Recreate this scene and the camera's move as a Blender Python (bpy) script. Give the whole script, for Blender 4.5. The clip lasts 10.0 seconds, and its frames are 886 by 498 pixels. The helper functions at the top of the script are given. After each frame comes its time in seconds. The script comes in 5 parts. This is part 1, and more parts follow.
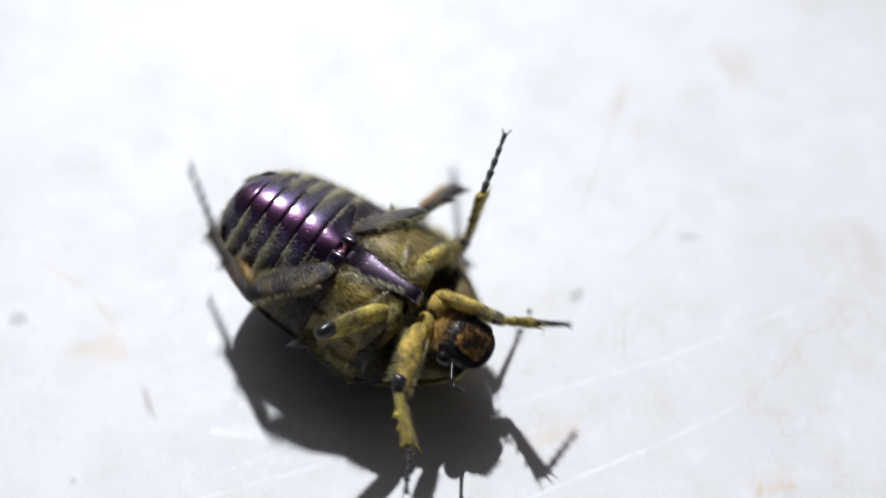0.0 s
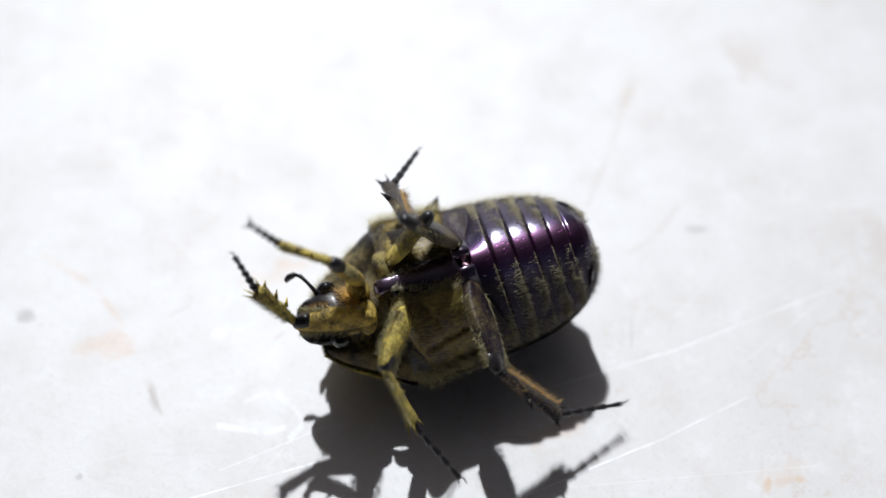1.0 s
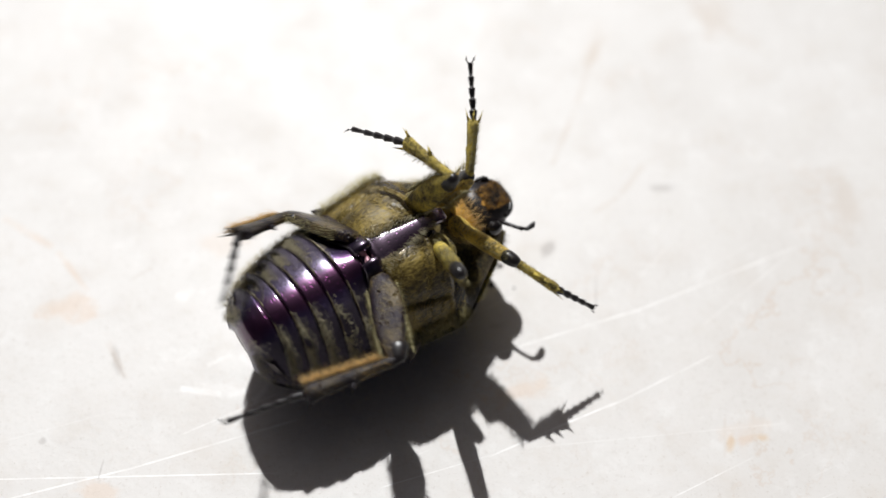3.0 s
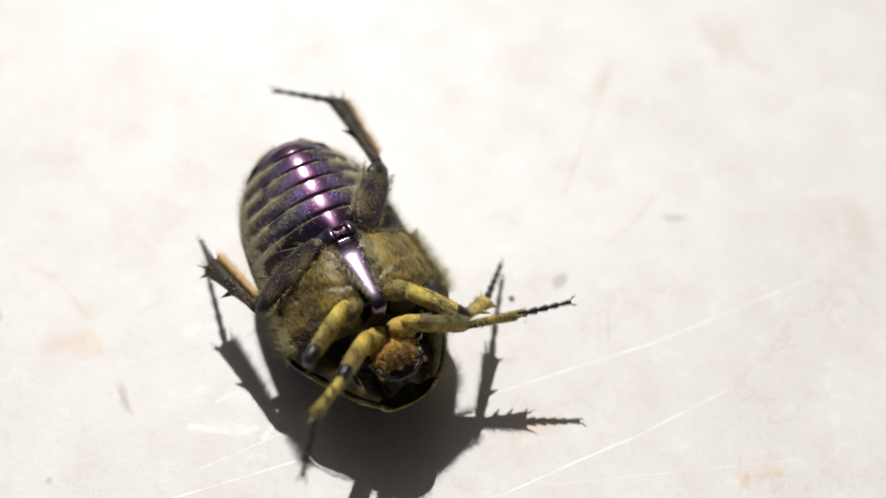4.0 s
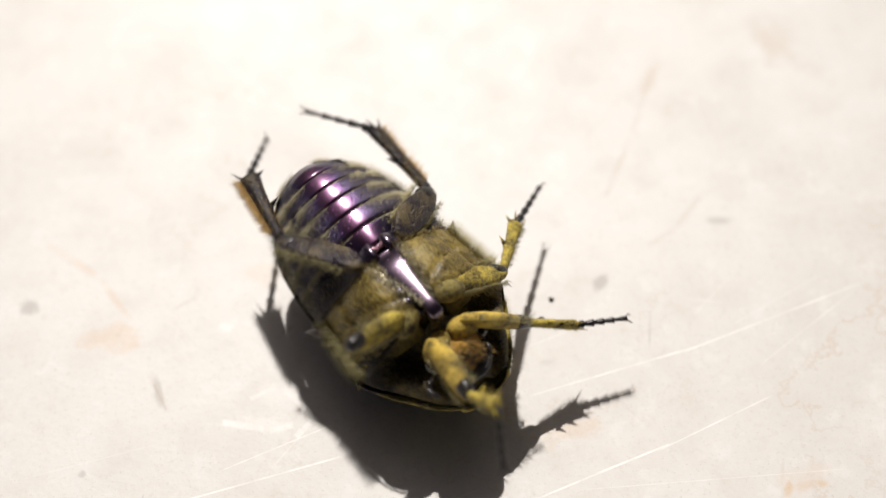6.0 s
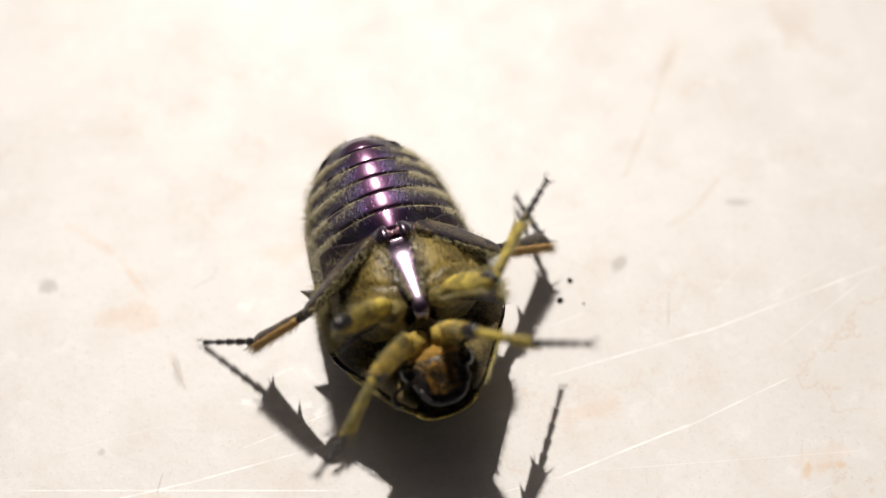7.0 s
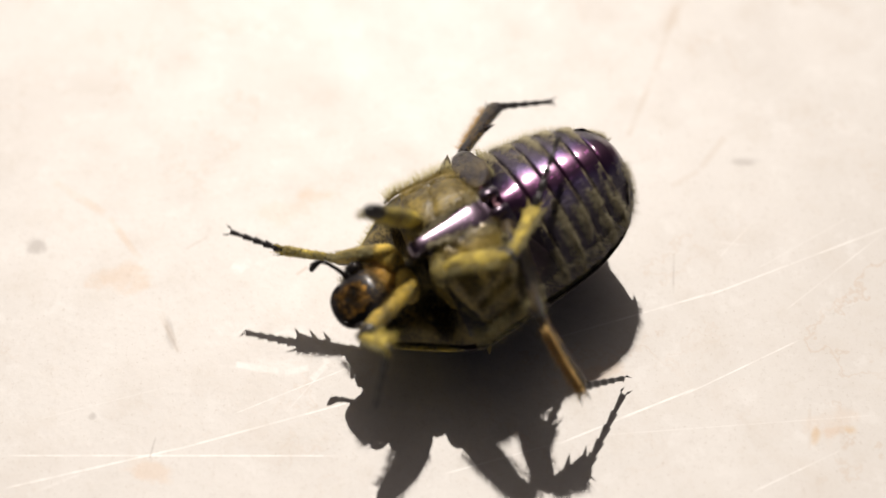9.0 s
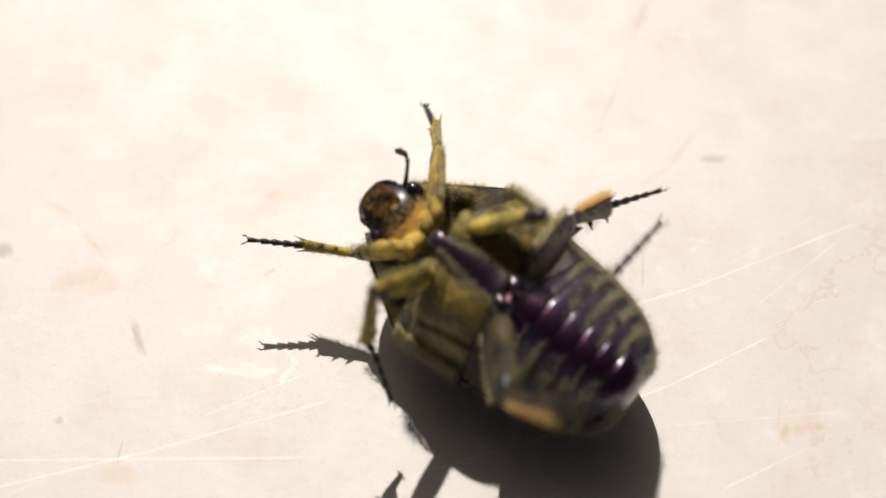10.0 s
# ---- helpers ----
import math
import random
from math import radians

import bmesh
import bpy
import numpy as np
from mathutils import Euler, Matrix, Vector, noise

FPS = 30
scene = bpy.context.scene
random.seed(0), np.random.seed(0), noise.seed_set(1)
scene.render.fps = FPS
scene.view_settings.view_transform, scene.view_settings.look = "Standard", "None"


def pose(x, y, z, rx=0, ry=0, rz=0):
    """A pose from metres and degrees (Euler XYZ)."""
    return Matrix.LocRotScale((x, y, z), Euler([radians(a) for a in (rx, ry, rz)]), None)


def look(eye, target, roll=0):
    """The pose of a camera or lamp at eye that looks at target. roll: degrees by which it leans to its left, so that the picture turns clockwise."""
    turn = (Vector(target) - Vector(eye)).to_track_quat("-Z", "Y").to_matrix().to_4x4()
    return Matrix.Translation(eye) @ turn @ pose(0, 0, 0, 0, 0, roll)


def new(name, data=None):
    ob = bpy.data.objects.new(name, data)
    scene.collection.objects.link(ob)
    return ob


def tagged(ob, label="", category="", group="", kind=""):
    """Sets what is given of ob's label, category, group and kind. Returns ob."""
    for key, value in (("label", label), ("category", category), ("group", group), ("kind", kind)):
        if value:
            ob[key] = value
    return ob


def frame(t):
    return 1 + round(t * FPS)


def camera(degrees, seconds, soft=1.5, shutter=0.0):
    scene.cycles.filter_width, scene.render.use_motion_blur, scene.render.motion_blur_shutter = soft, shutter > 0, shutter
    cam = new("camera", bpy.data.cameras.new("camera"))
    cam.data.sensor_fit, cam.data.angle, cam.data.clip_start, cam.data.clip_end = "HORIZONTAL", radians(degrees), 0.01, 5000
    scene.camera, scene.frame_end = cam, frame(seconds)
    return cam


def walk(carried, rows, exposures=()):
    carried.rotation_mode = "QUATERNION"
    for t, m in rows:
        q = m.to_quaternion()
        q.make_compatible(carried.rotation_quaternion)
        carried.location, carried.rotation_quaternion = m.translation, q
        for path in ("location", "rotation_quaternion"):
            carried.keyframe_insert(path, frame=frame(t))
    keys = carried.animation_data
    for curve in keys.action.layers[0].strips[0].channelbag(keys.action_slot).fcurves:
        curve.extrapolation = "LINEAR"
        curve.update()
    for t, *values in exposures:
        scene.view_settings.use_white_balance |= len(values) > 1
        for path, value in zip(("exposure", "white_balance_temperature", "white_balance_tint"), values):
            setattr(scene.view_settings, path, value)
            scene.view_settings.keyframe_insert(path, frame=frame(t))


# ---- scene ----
MM = 0.001
cam = camera(36.0, 10.0, soft=1.3, shutter=0.4)
cam.data.dof.use_dof = True
cam.data.dof.focus_distance, cam.data.dof.aperture_fstop = 0.08, 16.0
walk(cam, [
    (0, pose(-0.00237, -0.04631, 0.07767, 32.07, -1.58, 0.19)),
    (0.3, pose(-0.00063, -0.04580, 0.07716, 29.20, -1.07, 0.41)),
    (0.5, pose(0.00099, -0.04495, 0.07716, 29.24, -2.44, 0.51)),
    (0.7, pose(0.00053, -0.04583, 0.07711, 29.86, -1.90, 0.47)),
    (1, pose(-0.00050, -0.04673, 0.07713, 32.25, -0.13, 0.56)),
    (1.2, pose(-0.00111, -0.04619, 0.07731, 30.99, -0.75, 0.11)),
    (1.5, pose(-0.00206, -0.04491, 0.07776, 30.80, -1.72, -0.48)),
    (2, pose(0.00051, -0.04710, 0.07708, 33.26, -0.92, -0.66)),
    (3.3, pose(0.00054, -0.04506, 0.07713, 29.85, -0.64, -0.12)),
    (3.5, pose(0.00058, -0.04402, 0.07755, 30.32, -0.44, -0.69)),
    (4, pose(0.00007, -0.04380, 0.07721, 30.32, -0.43, -0.32)),
    (4.5, pose(-0.00031, -0.04434, 0.07623, 30.20, -0.18, -0.12)),
    (5, pose(0.00110, -0.04248, 0.07686, 30.48, 1.09, 0.56)),
    (5.5, pose(0.00062, -0.04348, 0.07636, 30.75, 0.26, 0.52)),
    (6, pose(0.00074, -0.04353, 0.07604, 30.52, 0.92, 1.50)),
    (6.2, pose(0.00053, -0.04429, 0.07736, 30.52, 0.65, 2.26)),
    (7.3, pose(-0.00040, -0.04383, 0.07511, 29.16, 0.94, 1.57)),
    (7.5, pose(-0.00025, -0.04384, 0.07483, 28.63, 0.89, 1.52)),
    (8, pose(0.00032, -0.04341, 0.07427, 28.99, 1.59, 2.52)),
    (8.5, pose(-0.00076, -0.04331, 0.07434, 29.45, 0.54, 1.87)),
    (9, pose(-0.00108, -0.04333, 0.07365, 28.68, 0.37, 1.61)),
    (9.5, pose(-0.00109, -0.04328, 0.07323, 27.88, 0.08, 1.56)),
    (10, pose(0.00026, -0.04314, 0.07341, 28.65, 0.27, 0.97)),
], exposures=[(0, 0.0, 5560, 9), (0.5, 0.0, 5680, 9.2), (1, 0.0, 5680, 9.2), (1.5, 0.0, 5780, 9.2), (2, 0.0, 5880, 9.2), (4.5, 0.0, 6300, 10), (7.5, -0.01, 6700, 12), (10, -0.01, 6850, 13)])

# ---------------------------------------------------------------- world, sun
world = bpy.data.worlds.new("sky")
scene.world = world
world.use_nodes = True
SUN_TO = Vector((-0.16, 1.0, math.tan(radians(50.5)))).normalized()
wn = world.node_tree.nodes
sky = wn.new("ShaderNodeTexSky")
sky.sky_type, sky.sun_disc = "NISHITA", False
sky.sun_elevation = math.asin(SUN_TO.z)
sky.sun_rotation = math.atan2(SUN_TO.x, SUN_TO.y)
wn["Background"].inputs["Strength"].default_value = 0.018
sky.air_density, sky.dust_density, sky.ozone_density = 0.2, 8.0, 0.2
world.node_tree.links.new(sky.outputs[0], wn["Background"].inputs[0])
sun = new("sun", bpy.data.lights.new("sun", "SUN"))
sun.data.energy, sun.data.angle, sun.data.color = 4.6, radians(0.6), (1.0, 0.96, 0.9)
sun.matrix_world = look(SUN_TO, (0, 0, 0))

# ---------------------------------------------------------------- materials


class Nodes:
    """Short hand for building a node material."""

    def __init__(self, name):
        self.mat = bpy.data.materials.new(name)
        self.mat.use_nodes = True
        self.tree = self.mat.node_tree
        self.bsdf = self.tree.nodes["Principled BSDF"]
        self.coord = self.tree.nodes.new("ShaderNodeTexCoord").outputs["Object"]

    def put(self, node, socket, value):
        if hasattr(value, "is_output"):
            self.tree.links.new(value, node.inputs[socket])
        else:
            node.inputs[socket].default_value = value

    def set(self, **values):
        for key, value in values.items():
            self.put(self.bsdf, key.replace("_", " "), value)

    def math(self, op, a, b=0.0, clamp=False):
        n = self.tree.nodes.new("ShaderNodeMath")
        n.operation, n.use_clamp = op, clamp
        self.put(n, 0, a)
        self.put(n, 1, b)
        return n.outputs[0]

    def noise(self, size, detail=4.0, rough=0.55, vector=None, stretch=None):
        """Noise whose features are about size millimetres across."""
        n = self.tree.nodes.new("ShaderNodeTexNoise")
        n.inputs["Scale"].default_value = 1000.0 / size
        n.inputs["Detail"].default_value, n.inputs["Roughness"].default_value = detail, rough
        v = vector or self.coord
        if stretch:
            m = self.tree.nodes.new("ShaderNodeMapping")
            m.inputs["Scale"].default_value = stretch
            self.tree.links.new(v, m.inputs[0])
            v = m.outputs[0]
        self.tree.links.new(v, n.inputs["Vector"])
        return n.outputs["Fac"]

    def cells(self, size):
        n = self.tree.nodes.new("ShaderNodeTexVoronoi")
        n.inputs["Scale"].default_value = 1000.0 / size
        self.tree.links.new(self.coord, n.inputs["Vector"])
        return n.outputs["Distance"]

    def ramp(self, fac, lo, hi):
        n = self.tree.nodes.new("ShaderNodeMapRange")
        n.interpolation_type = "SMOOTHSTEP"
        self.put(n, 0, fac)
        n.inputs[1].default_value, n.inputs[2].default_value = lo, hi
        return n.outputs[0]

    def mix(self, fac, a, b):
        n = self.tree.nodes.new("ShaderNodeMix")
        n.data_type = "RGBA"
        self.put(n, 0, fac)
        for socket, value in ((6, a), (7, b)):
            self.put(n, socket, value if hasattr(value, "is_output") else (*value, 1.0))
        return n.outputs[2]

    def bump(self, height, depth, strength=1.0):
        """Relief of that many millimetres."""
        n = self.tree.nodes.new("ShaderNodeBump")
        n.inputs["Strength"].default_value, n.inputs["Distance"].default_value = strength, depth * MM
        self.put(n, "Height", height)
        self.put(self.bsdf, "Normal", n.outputs[0])

    def near(self, x, y, radius, wobble, sx=1.0, sy=1.0, turn=0.0):
        """1 at the floor point (x, y) in mm, falling to 0 at radius, with an uneven rim."""
        m = self.tree.nodes.new("ShaderNodeMapping")
        m.vector_type = "TEXTURE"
        m.inputs["Location"].default_value = (x * MM, y * MM, 0)
        m.inputs["Rotation"].default_value = (0, 0, radians(turn))
        m.inputs["Scale"].default_value = (sx * radius * MM, sy * radius * MM, 1)
        self.tree.links.new(self.coord, m.inputs[0])
        n = self.tree.nodes.new("ShaderNodeVectorMath")
        n.operation = "LENGTH"
        self.tree.links.new(m.outputs[0], n.inputs[0])
        d = self.math("ADD", n.outputs["Value"], self.math("MULTIPLY", self.math("SUBTRACT", wobble, 0.5), 2.2))
        return self.ramp(d, 1.0, 0.25)

    def stroke(self, x0, y0, x1, y1, width, broken):
        """1 along a thin scratch between two floor points in mm."""
        dx, dy = x1 - x0, y1 - y0
        length = math.hypot(dx, dy)
        m = self.tree.nodes.new("ShaderNodeMapping")
        m.vector_type = "TEXTURE"
        m.inputs["Location"].default_value = ((x0 + x1) / 2 * MM, (y0 + y1) / 2 * MM, 0)
        m.inputs["Rotation"].default_value = (0, 0, math.atan2(dy, dx))
        self.tree.links.new(self.coord, m.inputs[0])
        s = self.tree.nodes.new("ShaderNodeSeparateXYZ")
        self.tree.links.new(m.outputs[0], s.inputs[0])
        across = self.ramp(self.math("ABSOLUTE", s.outputs[1]), width * MM, width * MM * 0.25)
        along = self.ramp(self.math("ABSOLUTE", s.outputs[0]), length * 0.5 * MM, length * 0.40 * MM)
        return self.math("MULTIPLY", self.math("MULTIPLY", across, along), broken)


def floor_material():
    n = Nodes("pale_worn_stone")
    broad = n.noise(16.0, 5.0, 0.6)
    mid = n.noise(5.0, 5.0, 0.62)
    fine = n.noise(0.55, 4.0, 0.65)
    col = n.mix(n.ramp(broad, 0.38, 0.66), (0.685, 0.664, 0.64), (0.635, 0.61, 0.582))
    col = n.mix(n.math("MULTIPLY", n.ramp(mid, 0.50, 0.70), 0.20), col, (0.58, 0.52, 0.46))
    col = n.mix(n.math("MULTIPLY", n.ramp(fine, 0.54, 0.74), 0.30), col, (0.50, 0.46, 0.42))
    speck = n.noise(0.22, 3.0, 0.7)
    col = n.mix(n.math("MULTIPLY", n.ramp(speck, 0.58, 0.70), 0.42), col, (0.46, 0.41, 0.36))
    vein = n.math("ABSOLUTE", n.math("SUBTRACT", n.noise(13.0, 6.0, 0.65), 0.5))
    col = n.mix(n.math("MULTIPLY", n.ramp(vein, 0.012, 0.0), n.math("MULTIPLY", n.ramp(broad, 0.45, 0.7), 0.35)), col, (0.52, 0.38, 0.27))
    cloud = n.noise(2.4, 5.0, 0.7)
    col = n.mix(n.math("MULTIPLY", n.ramp(cloud, 0.52, 0.68), 0.18), col, (0.55, 0.49, 0.42))
    col = n.mix(n.math("MULTIPLY", n.ramp(cloud, 0.46, 0.34), 0.28), col, (0.78, 0.77, 0.755))
    # faint scuffs, mostly in one direction
    for turn, amount in ((24.0, 0.5), (-8.0, 0.28)):
        m = n.tree.nodes.new("ShaderNodeMapping")
        m.vector_type = "TEXTURE"
        m.inputs["Rotation"].default_value = (0, 0, radians(turn))
        m.inputs["Scale"].default_value = (22.0, 1.0, 1.0)
        n.tree.links.new(n.coord, m.inputs[0])
        scuff = n.ramp(n.noise(0.5, 2.0, 0.5, vector=m.outputs[0]), 0.68, 0.76)
        col = n.mix(n.math("MULTIPLY", scuff, n.math("MULTIPLY", n.ramp(n.noise(9.0, 3.0), 0.45, 0.62), amount)), col, (0.86, 0.85, 0.84))
    rim = n.noise(1.7, 4.0, 0.6)
    for x, y, r, sx, sy, turn, amount, tone in STAINS:
        col = n.mix(n.math("MULTIPLY", n.near(x, y, r, rim, sx, sy, turn), amount), col, tone)
    broken = n.math("ADD", 0.25, n.math("MULTIPLY", n.ramp(n.noise(2.6, 4.0, 0.7), 0.35, 0.68), 0.75))
    for x0, y0, x1, y1, w, amount, tone in SCRATCHES:
        col = n.mix(n.math("MULTIPLY", n.stroke(x0, y0, x1, y1, w, broken), amount), col, tone)
    n.set(Base_Color=col, Roughness=n.math("ADD", 0.43, n.math("MULTIPLY", mid, 0.18)))
    n.put(n.bsdf, "Specular IOR Level", 0.5)
    h = n.math("ADD", n.math("ADD", n.math("MULTIPLY", mid, 1.0), n.math("MULTIPLY", fine, 0.16)), n.math("MULTIPLY", speck, 0.03))
    n.bump(h, 0.10, 0.55)
    return n.mat


def chitin(name, base, gloss, dust=0.0, dust_tone=(0.34, 0.29, 0.08), metal=0.85, relief=0.25):
    """Dark iridescent shell, pitted, with pale dust and scales lying on it in patches."""
    n = Nodes(name)
    patch = n.noise(1.5, 5.0, 0.65)
    grain = n.noise(0.16, 3.0, 0.6)
    cover = n.math("MULTIPLY", n.ramp(n.math("ADD", patch, n.math("MULTIPLY", grain, 0.35)), 0.74 - 0.35 * dust, 0.90 - 0.30 * dust), min(1.0, dust * 1.4))
    tone = n.mix(n.noise(3.0), base, tuple(c * 0.55 for c in base))
    col = n.mix(cover, tone, n.mix(grain, dust_tone, tuple(c * 0.5 for c in dust_tone)))
    n.set(Base_Color=col, Metallic=n.math("MULTIPLY", n.math("SUBTRACT", 1.0, cover), metal),
          Roughness=n.math("ADD", n.math("ADD", gloss, n.math("MULTIPLY", grain, 0.06)), n.math("MULTIPLY", cover, 0.45)))
    pits = n.ramp(n.cells(0.34), 0.0, 0.35)
    n.bump(n.math("ADD", n.math("MULTIPLY", pits, 0.5), n.math("MULTIPLY", grain, 0.6)), 0.03, relief)
    return n.mat


def belly_shell(name, bald, full, tone, hair_tone, spread=1.2, coat=1.0, matt=0.0, sparse=0.44, polish=0.26, blend=0.07, flank=(0.012, 0.009, 0.011), flank_metal=0.0, relief=0.55):
    """Polished violet along the middle, turning to the flank's tone, with flat hair in patches from bald to full mm off the middle."""
    n = Nodes(name)
    s = n.tree.nodes.new("ShaderNodeSeparateXYZ")
    n.tree.links.new(n.coord, s.inputs[0])
    patch = n.noise(spread, 5.0, 0.65)
    grain = n.noise(0.13, 3.0, 0.65, stretch=(1.0, 0.35, 1.0))
    side = n.math("ADD", n.math("ABSOLUTE", s.outputs[0]), n.math("MULTIPLY", n.math("SUBTRACT", patch, 0.5), 1.2 * MM))
    dull = n.ramp(side, bald * MM, full * MM)
    hair = n.math("MULTIPLY", n.ramp(n.math("ADD", n.math("MULTIPLY", patch, 0.6), n.math("MULTIPLY", grain, 0.4)), sparse, sparse + blend), dull)
    blue = n.ramp(side, 0.25 * MM, bald * MM + 0.8 * MM)
    sheen = n.mix(blue, n.mix(n.noise(1.6), tone, tuple(c * 0.7 for c in tone)), (tone[0] * 0.4, tone[1] * 1.2, tone[2] * 1.1))
    col = n.mix(dull, sheen, flank)
    col = n.mix(hair, col, n.mix(n.noise(2.2), hair_tone, tuple(c * 0.6 for c in hair_tone)))
    bare = n.math("SUBTRACT", 1.0, n.math("MULTIPLY", dull, 1.0 - flank_metal))
    n.set(Base_Color=col, Metallic=n.math("MULTIPLY", n.math("MULTIPLY", bare, n.math("SUBTRACT", 1.0, hair)), 0.9),
          Roughness=n.math("ADD", n.math("ADD", n.math("ADD", 0.25 + matt, n.math("MULTIPLY", grain, 0.06)), n.math("MULTIPLY", dull, 0.08)), n.math("MULTIPLY", hair, 0.25)),
          Coat_Weight=n.math("MULTIPLY", n.math("SUBTRACT", 1.0, dull), coat), Coat_Roughness=polish, Coat_IOR=1.85)
    n.put(n.bsdf, "Specular IOR Level", 0.4)
    pits = n.ramp(n.cells(0.34), 0.0, 0.35)
    n.bump(n.math("ADD", n.math("MULTIPLY", pits, 0.4), n.math("MULTIPLY", grain, n.math("ADD", 0.2, n.math("MULTIPLY", dull, 2.2)))), 0.06, relief)
    return n.mat


def streaked(name, light, dark):
    """Dark shell under flat pale hair that lies along the body."""
    n = Nodes(name)
    hair = n.noise(0.11, 3.0, 0.6, stretch=(1.0, 0.16, 1.0))
    patch = n.noise(0.9, 4.0, 0.6)
    fac = n.ramp(n.math("ADD", n.math("MULTIPLY", hair, 0.55), n.math("MULTIPLY", patch, 0.45)), 0.49, 0.62)
    n.set(Base_Color=n.mix(fac, dark, n.mix(n.noise(2.5), light, tuple(c * 0.5 for c in light))), Roughness=n.math("ADD", 0.4, n.math("MULTIPLY", fac, 0.2)))
    n.put(n.bsdf, "Specular IOR Level", 0.4)
    n.bump(n.math("ADD", hair, n.math("MULTIPLY", patch, 0.5)), 0.07, 0.8)
    return n.mat


def pitted(name, base, hair_tone):
    """Flat violet-black plate, coarsely pitted, with a little hair in the pits."""
    n = Nodes(name)
    pit = n.ramp(n.cells(0.42), 0.05, 0.32)
    grain = n.noise(0.12, 3.0, 0.65)
    patch = n.noise(1.4, 4.0, 0.6)
    hair = n.math("MULTIPLY", n.ramp(n.math("ADD", patch, n.math("MULTIPLY", grain, 0.9)), 0.86, 1.14), 0.5)
    col = n.mix(hair, n.mix(patch, base, (0.012, 0.010, 0.014)), hair_tone)
    n.set(Base_Color=col, Roughness=n.math("ADD", 0.24, n.math("MULTIPLY", grain, 0.2)), Metallic=n.math("MULTIPLY", n.math("SUBTRACT", 1.0, hair), 0.15))
    n.put(n.bsdf, "Specular IOR Level", 0.26)
    n.bump(n.math("ADD", pit, n.math("MULTIPLY", grain, 0.7)), 0.12, 0.7)
    return n.mat


def dusty(name, light, dark, size=1.3, spec=0.35, rough=0.62, bias=0.0, soft=0.18):
    """Hairy, pollen-coated surface: light scales over a darker ground."""
    n = Nodes(name)
    patch = n.noise(size, 5.0, 0.65)
    grain = n.noise(0.14, 4.0, 0.7)
    fac = n.ramp(n.math("ADD", n.math("MULTIPLY", patch, 0.65), n.math("MULTIPLY", grain, 0.35)), 0.48 - 0.5 * soft + bias, 0.48 + 0.5 * soft + bias)
    n.set(Base_Color=n.mix(fac, dark, light), Roughness=rough)
    n.put(n.bsdf, "Specular IOR Level", spec)
    n.bump(n.math("ADD", grain, n.math("MULTIPLY", patch, 0.8)), 0.12, 0.9)
    return n.mat


def plain(name, tone, rough, spec=0.4, metal=0.0):
    n = Nodes(name)
    g = n.noise(0.4)
    n.set(Base_Color=n.mix(g, tone, tuple(c * 0.6 for c in tone)), Roughness=rough, Metallic=metal)
    n.put(n.bsdf, "Specular IOR Level", spec)
    return n.mat


# stains on the floor: x, y, radius (mm), stretch x, stretch y, turn, amount, tone
STAINS_A = [
    (19.0, -14.6, 0.67, 0.6, 1.4, -25, 0.5, (0.6, 0.4, 0.19)),
    (20.9, -14.3, 0.81, 1, 0.55, 5, 0.5, (0.6, 0.4, 0.19)),
    (19.9, -14.0, 2.02, 1, 0.6, 8, 0.14, (0.62, 0.36, 0.16)),
    (-22.2, -5.5, 2.12, 1, 0.7, 0, 0.28, (0.62, 0.36, 0.16)),
    (-22.2, -2.8, 1.44, 1, 0.4, -30, 0.15, (0.5, 0.4, 0.31)),
    (6.0, -11.2, 2.57, 1, 0.4, 15, 0.25, (0.62, 0.36, 0.16)),
    (-27.8, -3.4, 0.86, 1, 0.9, 0, 0.55, (0.3, 0.27, 0.25)),
    (8.5, -1.1, 0.95, 0.5, 1, -35, 0.5, (0.3, 0.27, 0.25)),
]
STAINS_B = [
    (16.4, 3.7, 1.20, 1, 0.35, 0, 0.42, (0.3, 0.27, 0.25)),
    (21.4, 18.8, 2.84, 0.7, 1, 0, 0.3, (0.5, 0.4, 0.31)),
    (28.5, 2.6, 2.60, 0.5, 1.2, 0, 0.3, (0.5, 0.4, 0.31)),
    (-12.5, -0.6, 2.55, 1, 0.5, 10, 0.15, (0.62, 0.36, 0.16)),
    # three shiny smudges, their bright glints painted as near-white
    (-11.8, -11.2, 2.39, 1, 0.35, -5, 0.22, (0.92, 0.91, 0.9)),
    (-11.4, -9.1, 1.73, 1, 0.6, 0, 0.2, (0.92, 0.91, 0.9)),
    (-15.2, -4.7, 0.78, 1, 0.8, 0, 0.2, (0.92, 0.91, 0.9)),
    (-18.8, -9.2, 0.88, 0.4, 1.6, 15, 0.35, (0.3, 0.27, 0.25)),
]
STAINS_C = [
    (-18.7, -17.8, 1.60, 1, 0.6, 0, 0.25, (0.62, 0.36, 0.16)),
    (-10.8, 0.6, 1.78, 1, 0.4, 10, 0.25, (0.62, 0.36, 0.16)),
    (19.9, -14.4, 1.03, 1, 0.5, 0, 0.2, (0.62, 0.36, 0.16)),
    (-22.6, -14.6, 0.33, 1, 1, 0, 0.4, (0.3, 0.27, 0.25)),
    (5.0, -6.7, 0.70, 1, 0.5, 10, 0.2, (0.3, 0.27, 0.25)),
    (12.4, 16.0, 1.92, 0.5, 1.5, -20, 0.2, (0.5, 0.4, 0.31)),
    (-30.5, 16.7, 2.40, 1, 0.6, 20, 0.12, (0.5, 0.4, 0.31)),
]
STAINS = STAINS_A + STAINS_B + STAINS_C
